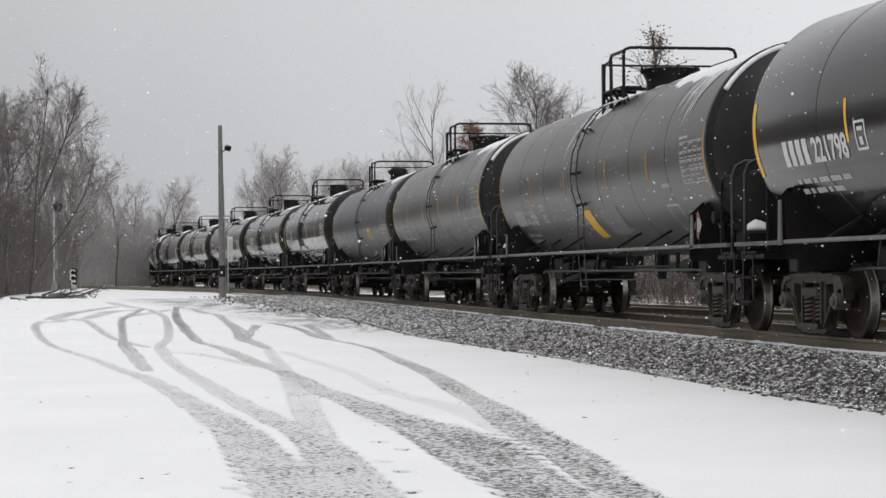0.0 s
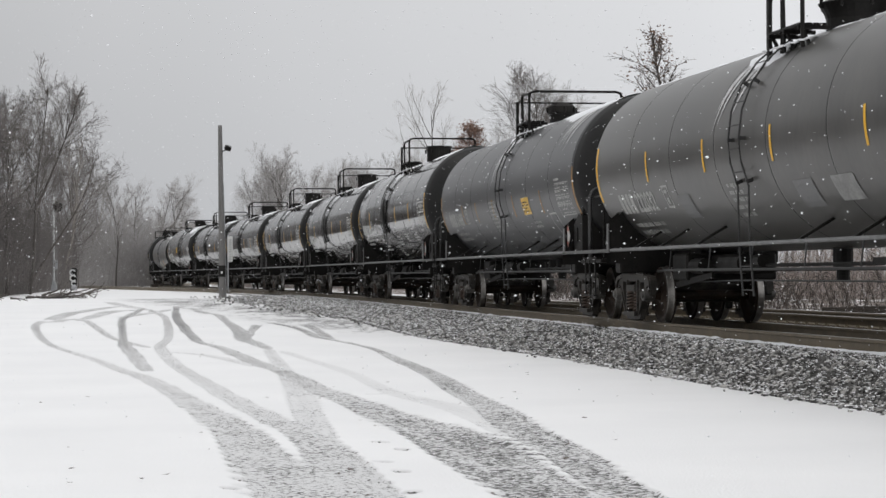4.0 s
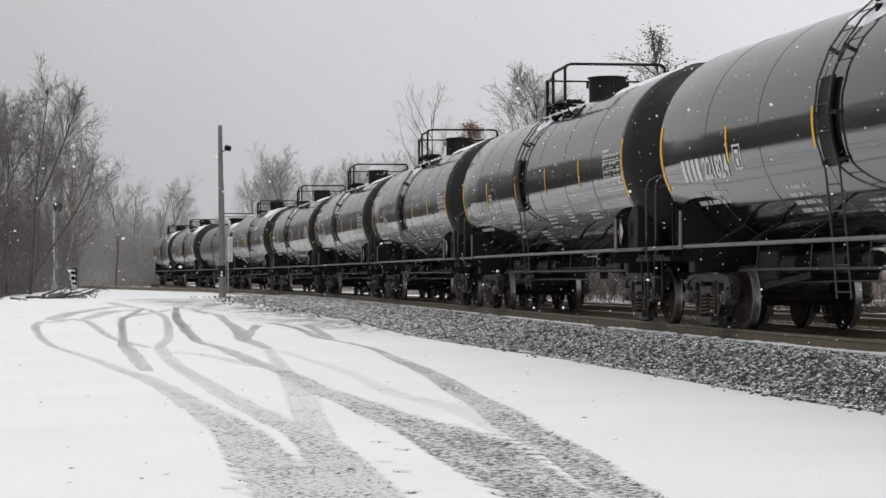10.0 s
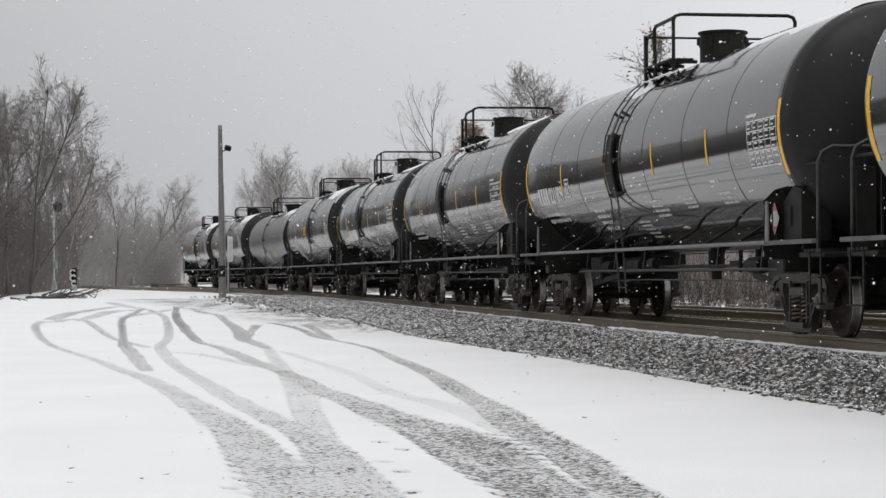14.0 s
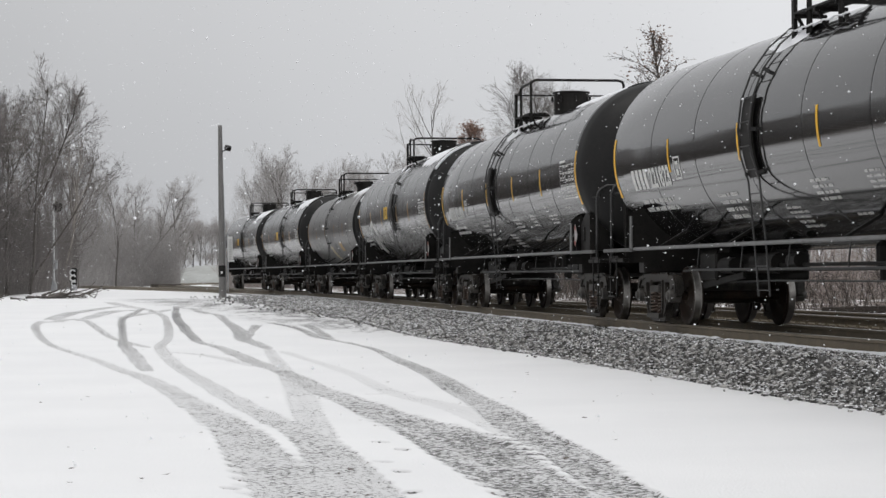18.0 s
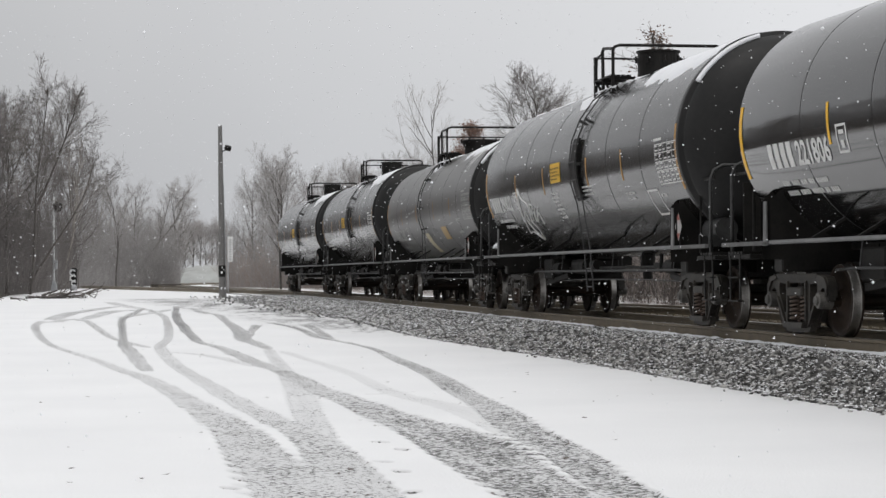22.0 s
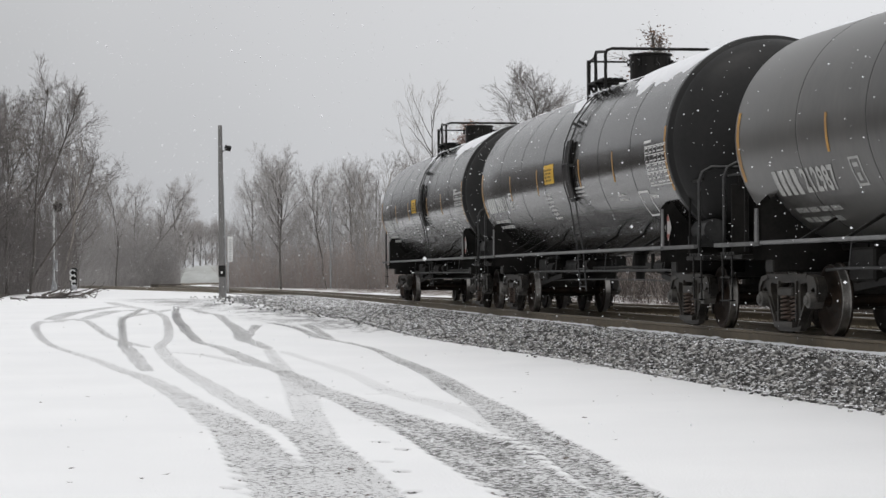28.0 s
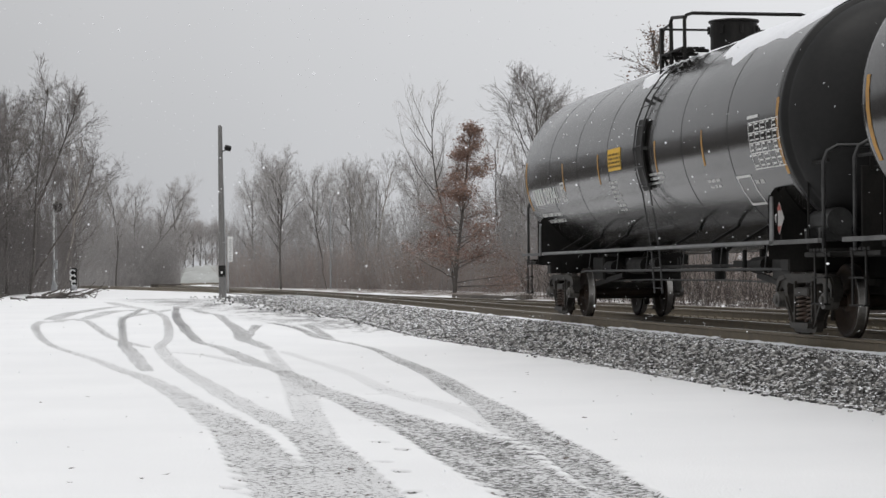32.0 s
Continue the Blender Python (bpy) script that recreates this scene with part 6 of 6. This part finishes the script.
brush_mass("thicket", "dense brown winter brush at the wood's edge", [(396, 760, 5, 1500), (760, 1568, 5, 1700), (1568, 2300, 3, 300)], 71, BRUSH, 1.0, 4.2, 0.011, 7)
# Rows below bearing -60 are out of view, added to darken the tanks' reflections.
brush_mass("undergrowth", "grey tangled undergrowth beneath bare trees", [(-1700, -500, 5, 1200), (-500, -60, 5, 900), (-60, 130, 4, 900)], 72, TWIG, 1.2, 3.6, 0.012, 6)
# The farther rows are paled for haze as well.
brush_mass("far_undergrowth", "pale grey undergrowth beneath the farther trees", [(130, 318, 6, 700), (394, 760, 8, 700)], 76, HAZED_TWIG, 1.2, 3.6, 0.012, 6)
brush_mass("saplings", "grey haze of tall saplings between the trees", [(-1700, -500, 8, 1500), (-500, -60, 8, 1000), (-60, 130, 10, 1300)], 73, TWIG, 3.0, 8.0, 0.013, 9, 0.12)
brush_mass("far_saplings", "saplings in the farther wood, paled for haze", [(130, 318, 14, 1500), (394, 1250, 18, 2600)], 74, HAZED_TWIG, 3.0, 8.0, 0.013, 9, 0.1)


def line_brush():
    """Dry brush close behind the siding."""
    rng = random.Random(75)
    w = Wood()
    for _ in range(2500):
        s = rng.uniform(-60, 62)
        p, _a = on_line(s, -7.3 - abs(rng.gauss(0, 2.2)))
        p.z = float(ground_z(p.x, p.y)) - 0.03
        h = rng.uniform(0.7, 2.8) * rng.uniform(0.6, 1.0)
        st = bend(rng, p, Vector((rng.gauss(0, 0.3), rng.gauss(0, 0.3), 1)), h, 3, 0.16, 0.03)
        w.limb(st, 0.008, 0.004, 3)
        for _ in range(7):
            q, d = along(st, rng.uniform(0.1, 0.98))
            w.limb(bend(rng, q, side_way(rng, d, 0.8), h * rng.uniform(0.15, 0.35), 2, 0.25, 0.05), 0.005, 0.003, 3)
    return tagged(new("roadside_brush", w.mesh("roadside_brush", SHADED_BRUSH)), "knee-high dry brown brush behind the siding", "brush", kind="stuff")


line_brush()

# ---- things beside the line ----


def utility_pole():
    x, y = -10.11, 95.9
    z = float(ground_z(x, y))
    pole = new("utility_pole")
    tagged(pole, "weathered grey timber pole with a floodlight", "pole")
    pole.matrix_world = Matrix.Translation((x, y, z)) @ Euler((0, radians(-0.6), 0)).to_matrix().to_4x4()
    bm = bmesh.new()
    lathe(bm, [(-0.4, 0.17), (0.0, 0.168), (2.0, 0.15), (5.0, 0.12), (7.6, 0.096), (7.86, 0.094), (7.9, 0.07)], 14, "Z")
    part("shaft", bm, POLE_WOOD, pole, "", True)
    bm = bmesh.new()
    lathe(bm, [(0.95, 0.166), (0.96, 0.172), (1.46, 0.168), (1.47, 0.16)], 14, "Z")
    part("band", bm, FRAME_BLACK, pole, "dark wrapped band", True)
    bm = bmesh.new()
    box(bm, -0.04, 0.04, -0.19, -0.168, 1.1, 1.2)
    part("tag", bm, WHITE, pole, "small white tag")
    bm = bmesh.new()
    tube(bm, [(0.05, -0.05, 6.7), (0.2, -0.1, 6.72), (0.3, -0.12, 6.8)], 0.025, 6)
    part("lamp_bracket", bm, FRAME_BLACK, pole)
    bm = bmesh.new()
    box(bm, -0.14, 0.14, -0.1, 0.1, -0.11, 0.11, 0.02)
    bmesh.ops.transform(bm, verts=bm.verts, matrix=Matrix.Translation((0.36, -0.15, 6.84)) @ Euler((0.5, 0.25, 0.4)).to_matrix().to_4x4())
    lamp = part("floodlight", bm, FRAME_BLACK, pole, "small dark floodlight, unlit")
    bm = bmesh.new()
    tube(bm, [(0.17, -0.02, 0.0), (0.155, -0.02, 2.6), (0.12, -0.02, 5.2)], 0.02, 6)
    part("conduit", bm, GALV, pole)


def sign_post():
    y = 118.0
    x = bearing(403.5, y)
    z = float(ground_z(x, y))
    post = new("marker_sign")
    tagged(post, "tall narrow white marker board on a thin post", "sign")
    post.location = (x, y, z)
    bm = bmesh.new()
    box(bm, -0.035, 0.035, -0.03, 0.03, -0.3, 3.3, 0.005)
    part("post", bm, GALV, post)
    bm = bmesh.new()
    box(bm, -0.02, 0.27, -0.06, -0.035, 1.78, 3.2, 0.01)
    board = part("board", bm, WHITE, post, "white board")
    bm = bmesh.new()
    for k in range(9):
        box(bm, 0.06, 0.2, -0.066, -0.061, 1.9 + k * 0.135, 1.97 + k * 0.135)
    part("writing", bm, SIGN_GREY, board, "illegible upright lettering")


def signal_mast():
    y = 142.0
    x = bearing(95.5, y)
    z = float(ground_z(x, y))
    mast = new("signal_mast")
    tagged(mast, "pale railway signal mast with a dark round head", "railway signal")
    mast.location = (x, y, z)
    bm = bmesh.new()
    rod(bm, (0, 0, 0), (0, 0, 6.6), 0.078, 10)
    rod(bm, (0, 0, 6.6), (0, 0, 6.7), 0.1, 10, 0.04)
    part("mast", bm, SILVER, mast, "", True)
    bm = bmesh.new()
    rod(bm, (0.27, 0.05, 5.72), (0.27, -0.08, 5.72), 0.33, 20)
    rod(bm, (0.27, -0.08, 5.72), (0.27, -0.3, 5.72), 0.13, 14)
    box(bm, 0.0, 0.3, -0.02, 0.06, 5.68, 5.76)
    part("signal_head", bm, FRAME_BLACK, mast, "dark round signal head")
    bm = bmesh.new()
    box(bm, -0.02, 0.22, -0.15, 0.15, 1.5, 2.1, 0.02)
    part("relay_box", bm, GALV, mast)
    bm = bmesh.new()
    prism(bm, [(-0.22, 0.0), (0.22, 0.0), (0.09, 0.7), (-0.09, 0.7)], -0.18, 0.18)
    part("base", bm, GALV, mast)
    for dx in (-0.16, 0.16):
        bm = bmesh.new()
        rod(bm, (dx, 0.25, 0), (dx, 0.12, 5.2), 0.015, 5)
        part("ladder_rail", bm, GALV, mast)
    for z1, far in ((4.75, -0.85), (4.3, -0.5), (5.1, -0.35)):
        bm = bmesh.new()
        rod(bm, (0, 0, z1), (far, 0.05, z1 + 0.05), 0.02, 6)
        part("bracket_arm", bm, GALV, mast)


def dwarf_signal():
    y = 150.0
    x = bearing(130, y)
    z = float(ground_z(x, y))
    st = new("dwarf_signal")
    tagged(st, "low dark railway signal with pale ringed lenses", "railway signal")
    st.location = (x, y, z)
    bm = bmesh.new()
    rod(bm, (0, 0, -0.1), (0, 0, 0.5), 0.07, 8)
    box(bm, -0.22, 0.22, -0.18, 0.18, 0, 0.14, 0.02)
    part("stand", bm, FRAME_BLACK, st)
    bm = bmesh.new()
    prism(bm, [(-0.2, 0.3), (0.2, 0.3), (0.24, 0.6), (0.22, 1.2), (0.28, 1.45), (0.16, 1.62), (-0.12, 1.6), (-0.24, 1.3), (-0.26, 0.7)], -0.05, 0.14)
    head = part("signal_housing", bm, FRAME_BLACK, st, "dark rounded backing")
    for dx, dz, r, mat in ((-0.05, 1.28, 0.19, SILVER), (-0.03, 0.88, 0.2, WHITE), (0.02, 0.5, 0.15, SILVER)):
        bm = bmesh.new()
        ring = [(dx + r * math.cos(a), -0.07, dz + r * math.sin(a)) for a in np.linspace(0.4, 5.6, 20)]
        tube(bm, ring, 0.055, 6)
        part("lens_ring", bm, mat, head, "pale worn ring")
    cap = new("track_box")
    tagged(cap, "small pale box with a domed lid", "box")
    cap.location = (x + 0.3, y - 1.5, z)
    bm = bmesh.new()
    lathe(bm, [(-0.05, 0.17), (0.24, 0.19), (0.38, 0.13), (0.43, 0.03)], 14, "Z")
    part("case", bm, GALV, cap, "", True)


def timber(name, label, x, y, z, length, w, h, turn, mat, tilt=0.0):
    bm = bmesh.new()
    box(bm, -length / 2, length / 2, -w / 2, w / 2, 0, h, 0.02)
    ob = part(name, bm, mat)
    ob.matrix_world = Matrix.Translation((x, y, z)) @ Matrix.Rotation(turn, 4, "Z") @ Matrix.Rotation(tilt, 4, "Y")
    return tagged(ob, label, "timber")


def snow_slab(x, y, z, length, w, turn):
    bm = bmesh.new()
    n = 20
    rows = []
    for i in range(n + 1):
        u = i / n
        hw = w * (0.3 + 0.7 * math.sin(math.pi * min(1, max(0, u)))) * (1 + 0.2 * noise.noise((u * 6, x, 0)))
        rows.append([bm.verts.new(((u - 0.5) * length, d * hw, e * (0.3 + math.sin(math.pi * u)))) for d, e in ((-1, -0.02), (-0.6, 0.05), (0, 0.08), (0.6, 0.05), (1, -0.02))])
    for a, b in zip(rows, rows[1:]):
        for k in range(4):
            bm.faces.new((a[k], b[k], b[k + 1], a[k + 1]))
    bmesh.ops.recalc_face_normals(bm, faces=bm.faces)
    ob = part("snow_drift", bm, SNOWCAP, None, "", True)
    ob.matrix_world = Matrix.Translation((x, y, z)) @ Matrix.Rotation(turn, 4, "Z")
    return tagged(ob, "low white snow drift beside the track", "snow drift")


def fallen_branches(x, y, seed, n, size, label):
    rng = random.Random(seed)
    pile = new("branch_pile")
    tagged(pile, label, "branches")
    pile.location = (x, y, float(ground_z(x, y)))
    for k in range(n):
        w = Wood()
        a = rng.uniform(-0.5, 0.5)
        st = bend(rng, Vector((rng.gauss(0, size), rng.gauss(0, size * 0.5), 0.06 + 0.08 * k / n)), Vector((math.cos(a), math.sin(a), rng.gauss(0.05, 0.06))), size * rng.uniform(1.0, 2.4), 5, 0.12, 0.0)
        w.limb(st, rng.uniform(0.03, 0.07), 0.015, 5)
        for _ in range(3):
            p, d = along(st, rng.uniform(0.3, 0.9))
            w.limb(bend(rng, p, side_way(rng, d, 0.6), size * 0.6, 3, 0.15, 0.02), 0.03, 0.01, 4)
        part("branch", w.mesh("branch", BARK), None, pile)


utility_pole()
sign_post()
signal_mast()
dwarf_signal()
fallen_branches(-18.0, 95.0, 81, 18, 0.8, "tangle of dark fallen branches on the snow")
fallen_branches(-18.6, 88.0, 82, 4, 0.5, "dark broken log and sticks in the snow")
# a slim pale pole in the brush
pp = new("metal_pole")
tagged(pp, "slim pale metal pole standing in the brush", "pole")
pp.location = (bearing(585, 150), 150, 0.4)
bm = bmesh.new()
rod(bm, (0, 0, -0.2), (0, 0, 6.4), 0.07, 8, 0.05)
part("shaft", bm, GALV, pp)
# old ties left by the siding, and snow beside them
for k, (s, lat, ln, tw) in enumerate(((58, -5.2, 2.6, 0.2), (55, -5.6, 2.6, 0.5), (52, -5.4, 2.6, -0.1), (61, -5.0, 2.4, 0.3), (24, -8.6, 2.6, 0.4), (21, -9.2, 2.6, 0.1), (18.5, -8.8, 2.6, 0.8))):
    p, a = on_line(s, lat, -0.22)
    timber("old_tie", "discarded grey timber tie lying in brush", p.x, p.y, p.z, ln, 0.22, 0.18, a + 1.57 + tw, TIE, 0.03 * (k % 3))
for s, lat, ln, w in ((50, -4.6, 5.0, 0.4), (76, -3.6, 14.0, 0.5), (9, -7.6, 5.0, 0.5)):
    p, a = on_line(s, lat, -0.2)
    snow_slab(p.x, p.y, p.z, ln, w, a + 1.57)
y = 186.0
timber("timber_beam", "long dark timber lying beyond the track", bearing(294, y), y, 0.42, 2.7, 1.2, 0.28, 0.1, TIE)
# snowy bank in the clearing
bm = bmesh.new()
rows = []
for i in range(31):
    u = i / 30
    rows.append([bm.verts.new((-3.2 + 6.4 * u, v * 9, 0.2 + 2.5 * v ** 0.6 * (1 - 0.8 * abs(u - 0.5) ** 2) + 0.12 * noise.noise((u * 7, v * 5, 0)))) for v in (0, 0.05, 0.1, 0.18, 0.28, 0.4, 0.6, 0.8, 1.0)])
for a, b in zip(rows, rows[1:]):
    for k in range(8):
        bm.faces.new((a[k], b[k], b[k + 1], a[k + 1]))
bmesh.ops.recalc_face_normals(bm, faces=bm.faces)
bank = part("snow_bank", bm, DULL_SNOW, None, "", True)
bank.location = (bearing(354, 245), 245, 0)
tagged(bank, "dull grey snow on a bank in a gap of the woods", "snow bank", kind="structure")


def dead_leaves():
    """Bits of leaf and grit strewn on the snow."""
    rng = random.Random(17)
    bm = bmesh.new()
    for _ in range(130):
        y = 13 + 45 * rng.random() ** 1.5
        x = rng.uniform(-0.21, 0.1) * y
        s = rng.uniform(0.008, 0.03)
        a = rng.random() * 6.28
        z = float(ground_z(x, y)) + 0.012
        vs = [bm.verts.new((x + s * math.cos(a + k * 1.57) * (1.5 if k % 2 else 0.8), y + s * math.sin(a + k * 1.57), z + rng.uniform(0, 0.015))) for k in range(4)]
        bm.faces.new(vs)
    return tagged(part("leaf_bits", bm, LITTER), "scattered dark leaf bits on the snow", "leaves", kind="stuff")


dead_leaves()

# ---- falling snow ----
FLAKE = material("snowflake", (0.9, 0.91, 0.93), 0.8, color2=(0.85, 0.86, 0.88), scale=3, fine=30, bump=0.0)
flake_sets = []


def snowfall(seed, count, near, far, size):
    rng = np.random.default_rng(seed)
    octa_v = np.array([(1, 0, 0), (-1, 0, 0), (0, 1, 0), (0, -1, 0), (0, 0, 1), (0, 0, -1)], float)
    octa_f = np.array([(0, 2, 4), (2, 1, 4), (1, 3, 4), (3, 0, 4), (2, 0, 5), (1, 2, 5), (3, 1, 5), (0, 3, 5)])
    y = near + (far - near) * rng.random(count) ** 0.6
    x = (rng.random(count) * 2 - 1) * (0.23 * y + 3) - 2.5
    z = rng.random(count) * 52 - 1
    r = size * rng.uniform(0.5, 1.3, count)
    v = octa_v[None] * (r[:, None] * rng.uniform(0.7, 1.3, (count, 3)))[:, None, :] + np.stack([x, y, z], 1)[:, None, :]
    f = octa_f[None] + (np.arange(count) * 6)[:, None, None]
    me = bpy.data.meshes.new("falling_snow")
    me.from_pydata(v.reshape(-1, 3).tolist(), [], f.reshape(-1, 3).tolist())
    me.materials.append(FLAKE)
    me.update()
    ob = tagged(new("falling_snow", me), "drifting white snowflakes in the air", "snowfall", kind="stuff")
    flake_sets.append(ob)


for k in range(3):
    snowfall(90 + k, 27000, 7, 50, 0.0068)


def motions():
    times = [i * 0.5 for i in range(65)]
    for car, s0 in train:
        walk(car, [(t, car_pose(s0, t)) for t in times])
    turns = [i / 15 for i in range(481)]
    for w, dx in wheel_sets:
        walk(w, [(t, Matrix.Translation((dx, 0, 0.457)) @ Matrix.Rotation(travelled(t) / 0.457, 4, "Y")) for t in turns])

    for k, ob in enumerate(flake_sets):
        fall, drift = 1.25 + 0.2 * k, 0.12 + 0.05 * k
        walk(ob, [(t, pose(drift * t + 0.25 * math.sin(0.9 * t + k), 0.2 * math.sin(0.7 * t + 2 * k), -fall * t)) for t in times])


motions()
